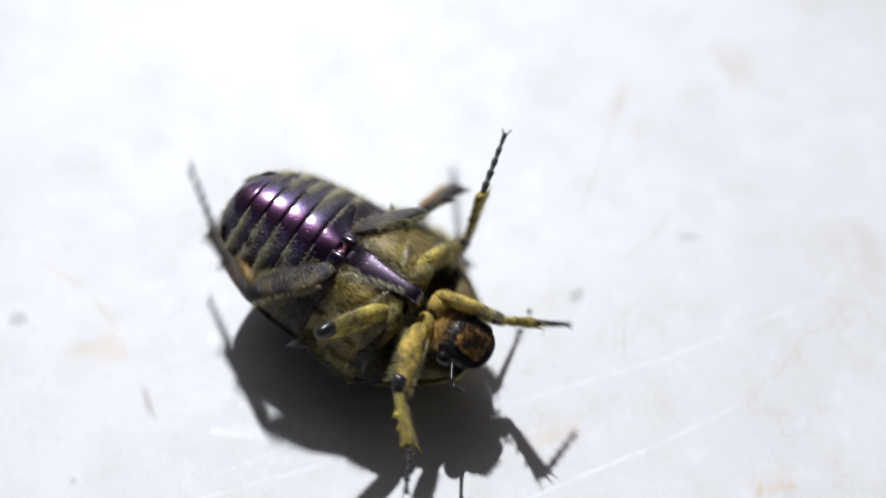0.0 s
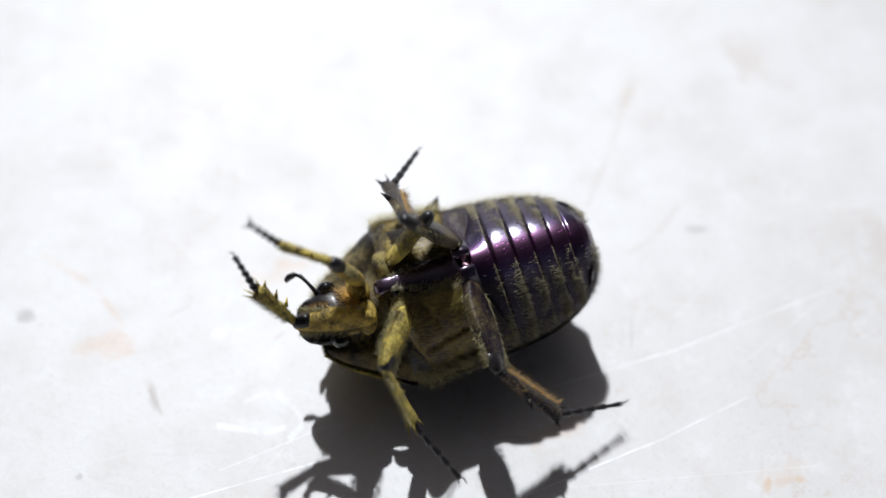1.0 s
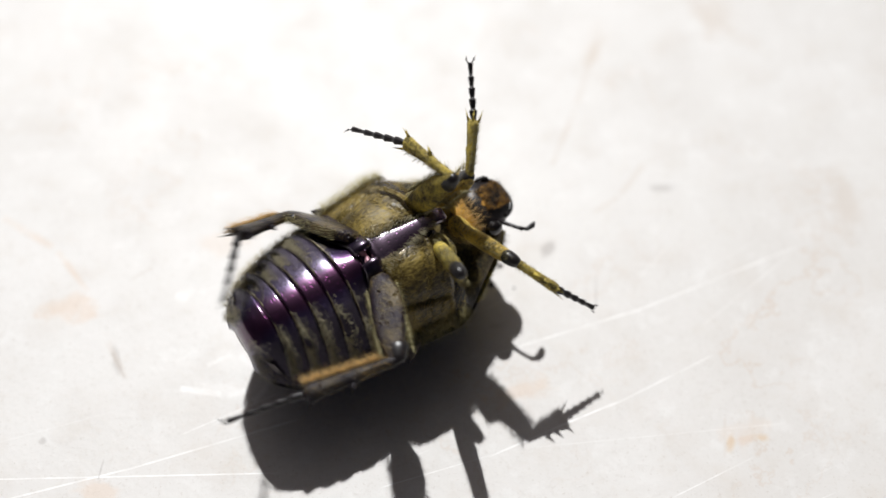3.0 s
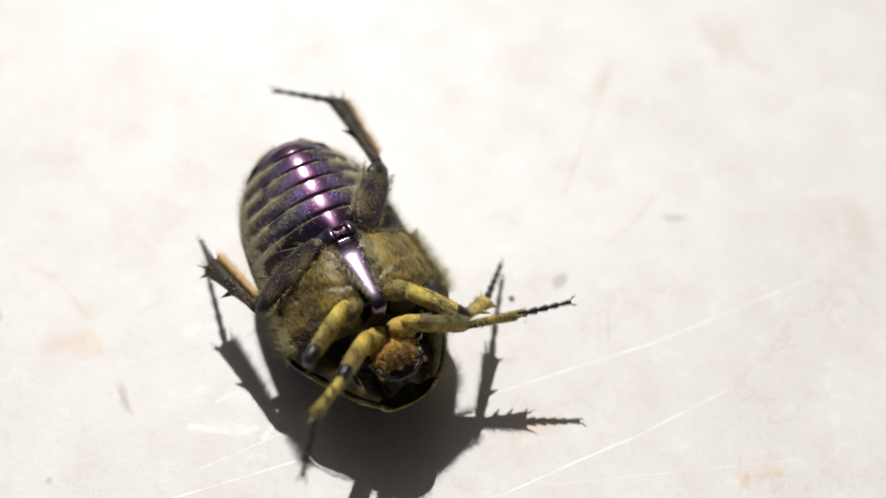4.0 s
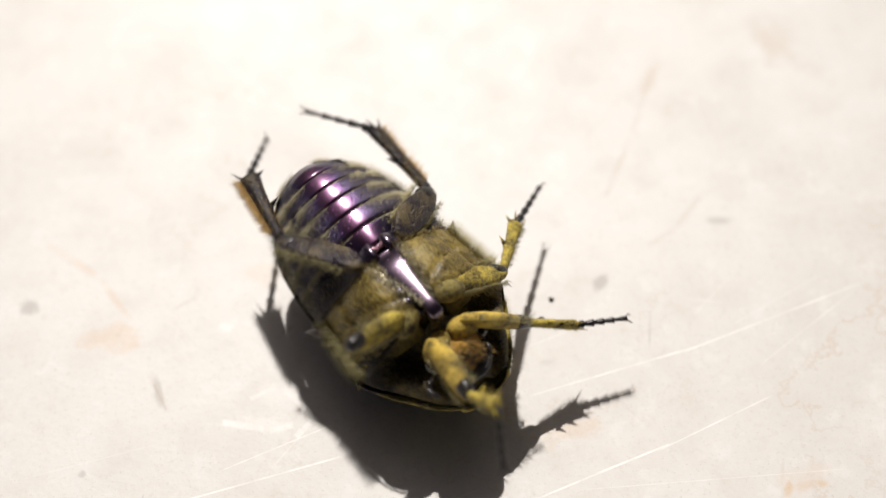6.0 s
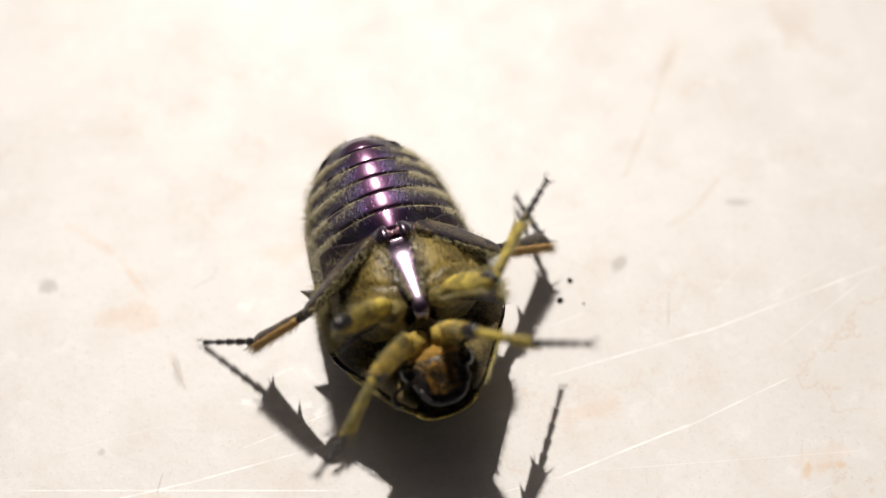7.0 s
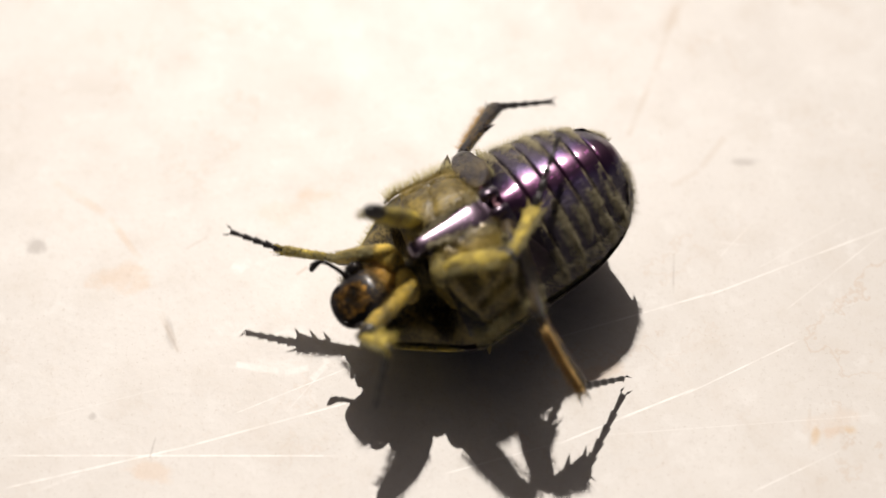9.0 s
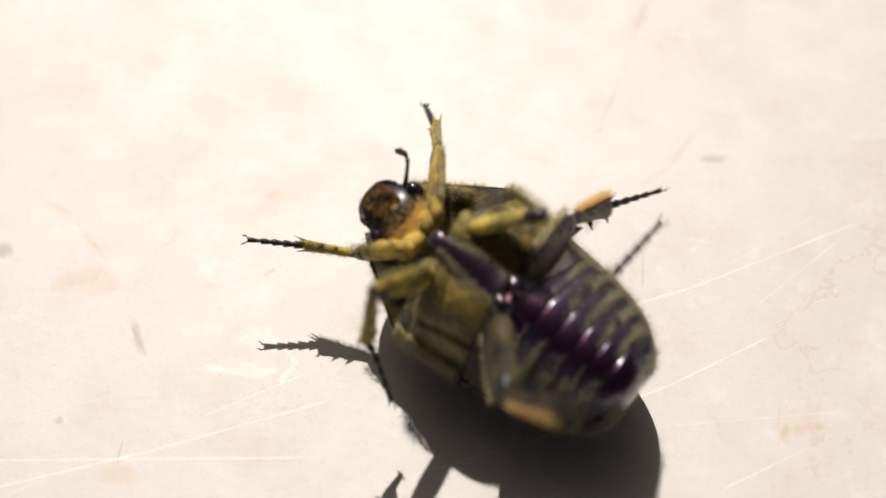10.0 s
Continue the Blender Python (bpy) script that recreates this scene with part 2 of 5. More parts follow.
# scratches: from, to (mm), width, amount, tone
SCRATCHES_A = [
    (-27.6, -17.1, -7.6, -16.6, 0.07, 0.8, (0.93, 0.92, 0.91)),
    (-27.2, -19.1, -17.0, -16.3, 0.09, 0.8, (0.93, 0.92, 0.91)),
    (-17.9, -16.6, -7.1, -13.1, 0.09, 0.8, (0.93, 0.92, 0.91)),
    (4.0, -15.7, 12.6, -11.8, 0.09, 0.8, (0.93, 0.92, 0.91)),
    (11.2, -12.6, 18.8, -8.6, 0.06, 0.7, (0.93, 0.92, 0.91)),
    (-2.4, -17.6, 4.6, -15.4, 0.06, 0.7, (0.93, 0.92, 0.91)),
    (6.6, -15.0, 23.1, -13.3, 0.05, 0.4, (0.9, 0.89, 0.88)),
    (15.0, -18.2, 20.4, -15.5, 0.06, 0.6, (0.9, 0.89, 0.88)),
]
SCRATCHES_B = [
    (3.7, -9.1, 14.8, -5.3, 0.09, 0.7, (0.93, 0.92, 0.91)),
    (12.9, -6.1, 25.4, -0.6, 0.08, 0.7, (0.93, 0.92, 0.91)),
    (7.6, -14.0, 12.5, -11.9, 0.07, 0.7, (0.93, 0.92, 0.91)),
    (16.3, -4.1, 22.5, -0.2, 0.05, 0.4, (0.9, 0.89, 0.88)),
    (-14.6, -14.3, -7.7, -11.0, 0.06, 0.7, (0.93, 0.92, 0.91)),
    (-26.2, -15.0, -18.1, -12.5, 0.04, 0.3, (0.9, 0.89, 0.88)),
    (11.5, -2.9, 11.3, -5.9, 0.1, 0.4, (0.3, 0.27, 0.25)),
    (-19.2, -8.6, -18.1, -10.5, 0.12, 0.4, (0.3, 0.27, 0.25)),
]
SCRATCHES_C = [
    (12.7, 16.5, 10.9, 10.4, 0.35, 0.38, (0.5, 0.4, 0.31)),
    (10.9, 10.4, 8.9, 5.3, 0.3, 0.4, (0.5, 0.4, 0.31)),
    (13.1, 16.7, 12.2, 14.2, 0.5, 0.2, (0.5, 0.4, 0.31)),
    (-27.7, 1.3, -23.7, -1.2, 0.4, 0.22, (0.62, 0.36, 0.16)),
    (-23.7, -1.2, -21.1, -4.5, 0.3, 0.22, (0.62, 0.36, 0.16)),
    (20.4, -13.6, 20.5, -15.7, 0.25, 0.3, (0.5, 0.4, 0.31)),
    # wide pale strokes: the smudges' glints, painted crisper
    (-14.8, -11.1, -12.0, -11.5, 0.32, 0.6, (0.92, 0.91, 0.9)),
    (-11.8, -11.6, -10.3, -11.2, 0.3, 0.5, (0.92, 0.91, 0.9)),
]
SCRATCHES_D = [
    # two more strokes of painted glint on the smudges
    (-11.2, -8.8, -9.9, -10.0, 0.3, 0.45, (0.92, 0.91, 0.9)),
    (-15.6, -4.5, -14.8, -4.9, 0.25, 0.6, (0.92, 0.91, 0.9)),
    (-19.6, -7.8, -18.0, -10.6, 0.3, 0.3, (0.5, 0.4, 0.31)),
    (-18.8, -15.7, -19.0, -17.1, 0.09, 0.4, (0.3, 0.27, 0.25)),
    (18.8, -12.9, 18.5, -15.7, 0.15, 0.25, (0.5, 0.4, 0.31)),
    (17.8, -6.9, 24.6, -1.2, 0.06, 0.4, (0.9, 0.89, 0.88)),
    (14.2, -3.3, 16.6, -0.6, 0.05, 0.35, (0.9, 0.89, 0.88)),
    (-11.8, -14.5, -9.5, -11.4, 0.06, 0.4, (0.9, 0.89, 0.88)),
]
SCRATCHES_E = [
    (15.3, 5.7, 13.4, 3.0, 0.35, 0.3, (0.5, 0.4, 0.31)),
    (13.5, 3.1, 11.5, 1.7, 0.3, 0.3, (0.5, 0.4, 0.31)),
    (19.7, 21.0, 21.0, 17.9, 0.9, 0.3, (0.5, 0.4, 0.31)),
    (20.8, 18.0, 24.6, 15.8, 0.8, 0.28, (0.5, 0.4, 0.31)),
    (-18.6, -3.5, -17.2, -2.5, 0.14, 0.35, (0.4, 0.3, 0.22)),
    (-11.6, -5.1, -10.9, -4.5, 0.16, 0.45, (0.45, 0.28, 0.18)),
    # short wide pale strokes paint further glints on the smudges
    (-10.0, -9.7, -9.2, -11.0, 0.28, 0.5, (0.93, 0.92, 0.91)),
    (-9.3, -11.0, -10.2, -12.0, 0.28, 0.5, (0.93, 0.92, 0.91)),
    (-13.2, -9.6, -11.6, -8.7, 0.22, 0.35, (0.93, 0.92, 0.91)),
    (-26.4, -20.5, -17.1, -19.8, 0.05, 0.35, (0.9, 0.89, 0.88)),
]
SCRATCHES = SCRATCHES_A + SCRATCHES_B + SCRATCHES_C + SCRATCHES_D + SCRATCHES_E

STONE = floor_material()
PURPLE = belly_shell("purple_black_shell", 0.45, 1.0, (0.065, 0.028, 0.065), (0.26, 0.21, 0.08), polish=0.23, coat=1.0, sparse=0.46)
BELLY = belly_shell("belly_plate_shell", 0.55, 2.0, (0.066, 0.012, 0.055), (0.30, 0.26, 0.15), sparse=0.64, blend=0.06, flank=(0.034, 0.026, 0.044), flank_metal=0.6, coat=1.0, polish=0.19, matt=0.04, relief=0.8)
ELYTRA = chitin("back_shell", (0.07, 0.055, 0.06), 0.26, 0.25, (0.2, 0.18, 0.1))
HINDLEG = pitted("hind_leg_shell", (0.014, 0.007, 0.015), (0.20, 0.15, 0.06))
HIPPLATE = belly_shell("hip_plate_shell", 0.9, 1.6, (0.06, 0.02, 0.06), (0.15, 0.12, 0.06), sparse=0.54, blend=0.10, flank=(0.024, 0.015, 0.02), flank_metal=0.3)
OLIVE = belly_shell("olive_hairy_breast", 0.6, 1.25, (0.03, 0.02, 0.035), (0.40, 0.295, 0.07), 2.4, 0.10, -0.04, 0.40, blend=0.24, flank=(0.05, 0.036, 0.013), relief=0.3)
HINDSHIN = pitted("hind_shin_shell", (0.008, 0.005, 0.008), (0.11, 0.08, 0.03))
RIM = streaked("plate_rim", (0.60, 0.53, 0.32), (0.08, 0.06, 0.04))
HIP_SKIN = dusty("hip_shell", (0.30, 0.24, 0.07), (0.04, 0.03, 0.02), 0.8)
SHIELD = dusty("olive_neck_shield", (0.34, 0.28, 0.12), (0.03, 0.024, 0.016), 1.5, 0.3, 0.55, bias=0.0)
DARK_OLIVE = dusty("dark_hairy_breast", (0.20, 0.15, 0.05), (0.018, 0.014, 0.009), 1.6, 0.3, 0.55, bias=0.03)
YELLOW = dusty("yellow_dusted_leg", (0.72, 0.56, 0.10), (0.07, 0.052, 0.022), 1.0, bias=0.02, soft=0.27)
MOUTH = dusty("orange_mouth_hair", (0.48, 0.24, 0.03), (0.016, 0.010, 0.006), 0.9, bias=0.03, soft=0.2)
THROAT = dusty("orange_throat_hair", (0.58, 0.33, 0.05), (0.04, 0.024, 0.01), 0.9, bias=-0.02, soft=0.22)
FRONT_SKIN = dusty("orange_dusted_leg", (0.74, 0.52, 0.09), (0.07, 0.05, 0.022), 1.0, bias=0.01, soft=0.28)
# pale pink base paints the sun's highlight onto the dark hip joints
JOINT_GLINT = chitin("joint_painted_glint", (0.55, 0.30, 0.36), 0.40, 0.05, metal=0.4, relief=0.1)
BLACK = plain("black_shell", (0.018, 0.015, 0.016), 0.33, 0.45)
EYE = plain("eye_black", (0.01, 0.008, 0.008), 0.06, 0.6)
PALE_HAIR = plain("pale_yellow_hair", (0.50, 0.44, 0.22), 0.5)
GREY_HAIR = plain("olive_hair", (0.56, 0.50, 0.33), 0.40)
FLEECE = plain("olive_fleece", (0.36, 0.27, 0.08), 0.45)
ORANGE_HAIR = plain("orange_hair", (0.74, 0.48, 0.18), 0.5)
CRUMB = plain("dark_crumb", (0.03, 0.028, 0.028), 0.7)

# ---------------------------------------------------------------- mesh helpers (millimetres)


def part(name, bm, material, parent, label="", smooth=True):
    me = bpy.data.meshes.new(name)
    bmesh.ops.scale(bm, vec=(MM, MM, MM), verts=bm.verts)
    bmesh.ops.recalc_face_normals(bm, faces=bm.faces)
    bm.to_mesh(me)
    bm.free()
    for m in (material if isinstance(material, (list, tuple)) else (material,)):
        me.materials.append(m)
    if smooth:
        me.polygons.foreach_set("use_smooth", [True] * len(me.polygons))
    ob = new(name, me)
    ob.parent = parent
    return tagged(ob, label)


def tube(bm, stations, sides=12, boxy=1.0):
    """A closed tube through stations (x, y, z, rx, rz): rings lie across y."""
    rings = []
    for x, y, z, rx, rz in stations:
        rings.append([bm.verts.new((x + rx * math.copysign(abs(math.cos(a)) ** boxy, math.cos(a)), y, z + rz * math.copysign(abs(math.sin(a)) ** boxy, math.sin(a))))
                      for a in (2 * math.pi * k / sides for k in range(sides))])
    for a, b in zip(rings, rings[1:]):
        for k in range(sides):
            bm.faces.new((a[k], a[(k + 1) % sides], b[(k + 1) % sides], b[k]))
    bm.faces.new(rings[0])
    bm.faces.new(rings[-1])
    return bm


def blob(bm, centre, radii, turn=(0, 0, 0), seg=16, rings=10):
    m = pose(*centre, *turn) @ Matrix.Diagonal((*radii, 1))
    bmesh.ops.create_uvsphere(bm, u_segments=seg, v_segments=rings, radius=1.0, matrix=m)
    return bm


def spike(bm, a, b, r, sides=5):
    """A thin tapering spine from a to b."""
    a, b = Vector(a), Vector(b)
    d = (b - a).normalized()
    u = d.orthogonal().normalized()
    w = d.cross(u)
    ring = [bm.verts.new(a + (u * math.cos(t) + w * math.sin(t)) * r) for t in (2 * math.pi * k / sides for k in range(sides))]
    tip = bm.verts.new(b)
    for k in range(sides):
        bm.faces.new((ring[k], ring[(k + 1) % sides], tip))
    bm.faces.new(ring)


def sweep(bm, points, radii, sides=8):
    """A round tapering tube along a bent path."""
    pts = [Vector(p) for p in points]
    rings = []
    u = (pts[1] - pts[0]).orthogonal().normalized()
    for k, (p, r) in enumerate(zip(pts, radii)):
        d = (pts[min(k + 1, len(pts) - 1)] - pts[max(k - 1, 0)]).normalized()
        u = (u - d * u.dot(d)).normalized()
        w = d.cross(u)
        rings.append([bm.verts.new(p + (u * math.cos(a) + w * math.sin(a)) * r) for a in (2 * math.pi * j / sides for j in range(sides))])
    for a, b in zip(rings, rings[1:]):
        for j in range(sides):
            bm.faces.new((a[j], a[(j + 1) % sides], b[(j + 1) % sides], b[j]))
    bm.faces.new(rings[0])
    bm.faces.new(rings[-1])


def hairs(bm, roots, length, r, rng, bend=0.3):
    """Fine hairs: roots are (place, way)."""
    for p, d in roots:
        p, d = Vector(p), Vector(d).normalized()
        d = (d + Vector((rng.uniform(-bend, bend), rng.uniform(-bend, bend), rng.uniform(-bend, bend)))).normalized()
        spike(bm, p, p + d * length * rng.uniform(0.55, 1.15), r, 3)


def sheet(bm, grid):
    """A skin over a grid of points (rows of equal length)."""
    rows = [[bm.verts.new(p) for p in row] for row in grid]
    for a, b in zip(rows, rows[1:]):
        for k in range(len(a) - 1):
            bm.faces.new((a[k], a[k + 1], b[k + 1], b[k]))
    return bm


# ---------------------------------------------------------------- the floor
bm = bmesh.new()
xs = [-60000, -2000, -300, -60, 60, 300, 2000, 60000]
sheet(bm, [[(x, y, 0) for x in xs] for y in xs])
ground = part("ground", bm, STONE, None, smooth=False)
tagged(ground, "pale worn stone floor with faint orange stains and fine scratches", "floor", kind="structure")

# ---------------------------------------------------------------- the beetle


def lerp_table(table, y):
    return float(np.interp(y, [r[0] for r in table], [r[1] for r in table]))


# along the body: half width, belly height, edge height, back depth (mm; y to the head, z to the belly)
HALF = [(-10.75, 1.4), (-10.6, 2.0), (-10.2, 2.7), (-9.5, 3.35), (-8.6, 3.9), (-7.0, 4.45), (-4.8, 4.78), (-2, 5.0), (0.5, 5.25), (1.4, 5.32), (2.2, 5.1), (2.9, 4.7), (3.05, 4.55), (3.8, 4.05), (4.6, 3.5), (6.0, 2.6), (7.0, 1.55)]
TOP = [(-10.75, 2.1), (-10.6, 2.9), (-10.3, 3.4), (-9.8, 3.78), (-9.0, 4.12), (-8.0, 4.32), (-6.5, 4.48), (-4.5, 4.64), (-2, 4.75), (1.5, 4.6), (3.2, 4.0), (5, 3.1), (7, 2.2)]
EDGE = [(-10.75, 0.5), (-9.5, 0.2), (-6, 0.1), (-2, 0.3), (2, 0.5), (5, 0.6), (7, 1.0)]
BACK = [(-10.75, -0.45), (-10.4, -1.5), (-9.4, -2.55), (-7.5, -3.3), (-4, -3.8), (-1, -3.88), (2, -3.6), (4.5, -2.9), (6.2, -1.65), (7.2, -0.35)]


def belly(s, y, lift=0.0):
    """A point of the underside at s = -1..1 across."""
    w, t, e = lerp_table(HALF, y), lerp_table(TOP, y), lerp_table(EDGE, y)
    a = abs(s)
    ridge = 0.05 * math.exp(-(s * w / 0.75) ** 2)
    # a groove across the body in which the hind thighs lie
    groove = 1.15 * math.exp(-((y + 2.9) / 0.95) ** 2) * math.sin(math.pi * a ** 1.2) ** 2
    return (s * w, y, e + (t + lift - e) * (1 - a ** 2.05) ** 0.66 + ridge - groove)


def shell(s, y, out=0.0):
    """A point of the back at s = -1..1 across."""
    w, e, b = lerp_table(HALF, y) + out, lerp_table(EDGE, y) - 0.12, lerp_table(BACK, y) - out
    a = abs(s)
    z = e + (b - e) * (1 - a ** 2.5) ** 0.62
    # the wing cases slope in under the tail
    slope = 1.2 * min(1.0, max(0.0, (-6.0 - y) / 4.5)) * min(1.0, max(0.0, (0.6 - z) / 3.2))
    return (s * w, y + slope, z)


def across(n):
    return [math.sin(math.pi / 2 * (2 * k / n - 1)) for k in range(n + 1)]


def make_abdomen(beetle, rng):
    cuts = [-2.7, -4.15, -5.45, -6.65, -7.8, -8.9, -10.72]
    for i, (a, b) in enumerate(zip(cuts, cuts[1:])):
        bm = bmesh.new()
        rows = []
        for f in (-0.12, -0.05, 0.0, 0.04, 0.08, 0.12, 0.16, 0.2, 0.28, 0.34, 0.40, 0.46, 0.52, 0.58, 0.64, 0.70, 0.76, 0.82, 0.88, 0.94, 1.0, 1.015, 1.0):
            y = a + (b - a) * f
            lift = 0.02 + 0.04 * max(0.0, f) + 0.03 * math.sin(math.pi * min(1.0, max(0.0, f))) - 0.16 * math.exp(-((f - 0.02) / 0.075) ** 2)
            if f == 1.015:
                lift -= 0.08
            row = []
            for s in across(72):
                yy = y - (0.38 * (abs(s) ** 2) if i < 5 else 0.0)
                row.append(belly(s * 0.985, max(yy, -10.74), lift))
            rows.append(row)
        rows[-1] = [(x, y, z - 0.25) for x, y, z in rows[-1]]
        sheet(bm, rows)
        for f in bm.faces:
            mid = f.calc_center_median()
            tip = a + (b - a) * 0.93 - 0.38 * (mid.x / max(0.5, lerp_table(HALF, mid.y))) ** 2
            if mid.y < tip and abs(mid.x) > 0.6 and i < 5:
                f.material_index = 1
        seg = part("belly_plate", bm, (BELLY, RIM), beetle, "purple-black plate with a pale hairy hind edge")
        bm = bmesh.new()
        roots = []
        for k in range(1900 if i < 5 else 1000):
            s = rng.choice((-1, 1)) * rng.uniform(0.05, 0.98) ** 0.6
            f = rng.choice((rng.uniform(0.3, 0.95), rng.gauss(0.70, 0.10), rng.gauss(0.8, 0.08)))
            if noise.noise(Vector((s * 5, f * 2 + 3 * i, 0))) < -0.25 or rng.random() > min(1.0, abs(s) * 2.4 - 0.30):
                continue
            y = a + (b - a) * f - 0.38 * s * s
            if y > -10.62:
                roots.append((belly(s, y, 0.08 * f), (s * 0.4, -1.0, 0.20)))
        hairs(bm, roots, 0.36, 0.012, rng, 0.25)
        roots = []
        for k in range(240):
            side, y = rng.choice((-1, 1)), a + (b - a) * rng.random()
            s = side * rng.uniform(0.86, 0.985)
            roots.append((belly(s, max(y + 0.4 * s * s, -10.6), 0.05), (side, -0.5, 0.5)))
        hairs(bm, roots, 0.6, 0.012, rng)
        part("fringe", bm, GREY_HAIR, seg, "short grey-yellow hairs")
    # hind end plate, from the belly's tip down to the wing cases
    bm = bmesh.new()
    rows = []
    for z in np.linspace(2.6, -2.6, 10):
        w = 3.3 * (1 - (abs(z) / 3.6) ** 2.2) ** 0.5
        rows.append([(s * w, -10.75 + 1.5 * (abs(s) * w / 3.3) ** 2.6 + 0.5 * (abs(z - 0.3) / 3.0) ** 2.6 + 1.7 * min(1.0, max(0.0, (1.2 - z) / 3.8)), z) for s in across(20)])
    sheet(bm, rows)
    part("end_plate", bm, ELYTRA, beetle, "blunt dark end plate")


def make_back(beetle):
    for side in (-1, 1):
        bm = bmesh.new()
        outer, inner = [], []
        ys = np.linspace(-10.3, 3.0, 28)
        for y in ys:
            ss = [side * math.sin(math.pi / 2 * k / 14) for k in range(15)]
            outer.append([shell(s, y, 0.12) for s in ss])
            inner.append([shell(s * 0.97, y, -0.12) for s in reversed(ss)])
        sheet(bm, [o + i + o[:1] for o, i in zip(outer, inner)])
        part("wing_case", bm, ELYTRA, beetle, "dark wing case lying on the ground")
    bm = bmesh.new()
    sheet(bm, [[shell(s, y, 0.10) for s in across(24)] + [shell(s * 0.97, y, -0.1) for s in reversed(across(24))] for y in np.linspace(2.55, 6.95, 14)])
    part("neck_shield", bm, SHIELD, beetle, "dark neck shield")
    bm = bmesh.new()
    for side in (-1, 1):
        sweep(bm, [shell(side * 0.995, y, 0.12) for y in np.linspace(3.1, 6.9, 9)], [0.10, 0.13, 0.14, 0.14, 0.13, 0.13, 0.12, 0.11, 0.08])
    sweep(bm, [shell(q, 6.9, 0.12) for q in across(16)], [0.12] * 17)
    rim = part("shield_rim", bm, YELLOW, beetle, "yellow-dusted rim")
    bm = bmesh.new()
    rng = random.Random(8)
    roots = []
    for k in range(700):
        side, y = rng.choice((-1, 1)), rng.uniform(3.1, 6.8)
        roots.append((shell(side * 0.99, y, 0.1), (side * 0.5, rng.uniform(-0.4, 0.6), 1.0)))
    hairs(bm, roots, 0.8, 0.014, rng)
    part("fringe", bm, PALE_HAIR, rim, "fine pale hairs")


def make_breast(beetle, rng):
    # dark inner body that closes the trunk
    bm = bmesh.new()
    sheet(bm, [[belly(s * 0.94, y, -0.5) for s in across(20)] for y in np.linspace(-10.2, 2.2, 24)])
    part("trunk", bm, BLACK, beetle)
    for side in (-1, 1):
        # smooth hairy lobe of the hind breast, dropping steeply in front
        bm = bmesh.new()
        rows = []
        for f in (0.0, 0.04, 0.12, 0.22, 0.34, 0.46, 0.58, 0.68, 0.76, 0.83, 0.88, 0.92, 0.95, 0.975, 0.99, 1.0):
            row = []
            for q in (0.06, 0.10, 0.16, 0.24, 0.33, 0.43, 0.54, 0.65, 0.75, 0.84, 0.92, 0.97, 0.995):
                y0, y1 = -1.75 - 0.6 * q, 2.65 - 1.3 * q * q
                y = y0 + (y1 - y0) * f
                swell = 0.62 * math.sin(math.pi * (0.08 + 0.84 * f)) ** 0.6 * math.sin(math.pi * min(1.0, max(0.0, (q - 0.05) / 0.93))) ** 0.75
                x, y, z = belly(side * q, y, swell)
                row.append((x, y, z - 2.3 * max(0.0, (f - 0.80) / 0.20) ** 2.6))
            rows.append(row)
        sheet(bm, rows)
        bmesh.ops.subdivide_edges(bm, edges=bm.edges, cuts=2, use_grid_fill=True)
        for v in bm.verts:
            lump = 0.07 * noise.noise(v.co * 0.8) + 0.03 * noise.noise(v.co * 3.0)
            fold = -0.34 * math.exp(-((abs(v.co.x) - 3.75 - 0.22 * v.co.y) / 0.15) ** 2) - 0.16 * math.exp(-((v.co.y - 1.35 + 0.45 * abs(v.co.x)) / 0.13) ** 2) * min(1.0, abs(v.co.x) / 1.5)
            v.co.z += lump + fold
        lobe = part("breast_lobe", bm, OLIVE, beetle, "olive-yellow breast lobe covered in fine hair")
        bm = bmesh.new()
        roots = []
        for k in range(1800):
            s, y = rng.uniform(0.12, 0.99), rng.uniform(-2.2, 2.3)
            roots.append((belly(side * s, y - 0.5 * s * s + 0.2, 0.40), (side * (0.3 + s), -0.9, 0.35)))
        hairs(bm, roots, 0.36, 0.010, rng)
        part("fleece", bm, FLEECE, lobe, "fine pale hairs")
        bm = bmesh.new()
        roots = []
        for k in range(800):
            s, y = rng.uniform(0.90, 0.995), rng.uniform(-2.0, 2.4)
            roots.append((belly(side * s, y - 0.5 * s * s + 0.2, 0.2), (side, rng.uniform(-0.9, 0.3), rng.uniform(-0.2, 0.9))))
        hairs(bm, roots, 0.95, 0.012, rng)
        part("side_fringe", bm, PALE_HAIR, lobe, "pale fluffy fringe")
        # hind hip plate
        bm = bmesh.new()
        rows = []
        for f in (0.0, 0.03, 0.2, 0.45, 0.7, 0.9, 0.98, 1.0):
            row = []
            for s in (0.05, 0.08, 0.14, 0.22, 0.32, 0.43, 0.55, 0.67, 0.78, 0.87, 0.94, 0.985):
                y0, y1 = -1.75 - 0.55 * s, -3.0 - 1.0 * s + 0.2 * math.sin(s * 6)
                edge = 0.0 if f in (0.0, 1.0) or s in (0.05, 0.985) else 1.0
                row.append(belly(side * s, y0 + (y1 - y0) * f, (0.34 + 0.22 * math.sin(math.pi * f) + 0.25 * math.exp(-((s - 0.14) / 0.08) ** 2)) * edge - 0.1))
            rows.append(row)
        sheet(bm, rows)
        # the plate's sharp outer corner stands off the flank
        corner = [(4.7, -0.5, 0.9), (5.95 if side > 0 else 5.5, -2.75, 0.9), (4.7, -2.5, 0.7), (4.75, -1.5, 1.75), (4.85, -1.2, 0.3)]
        v = [bm.verts.new((side * x, y, z)) for x, y, z in corner]
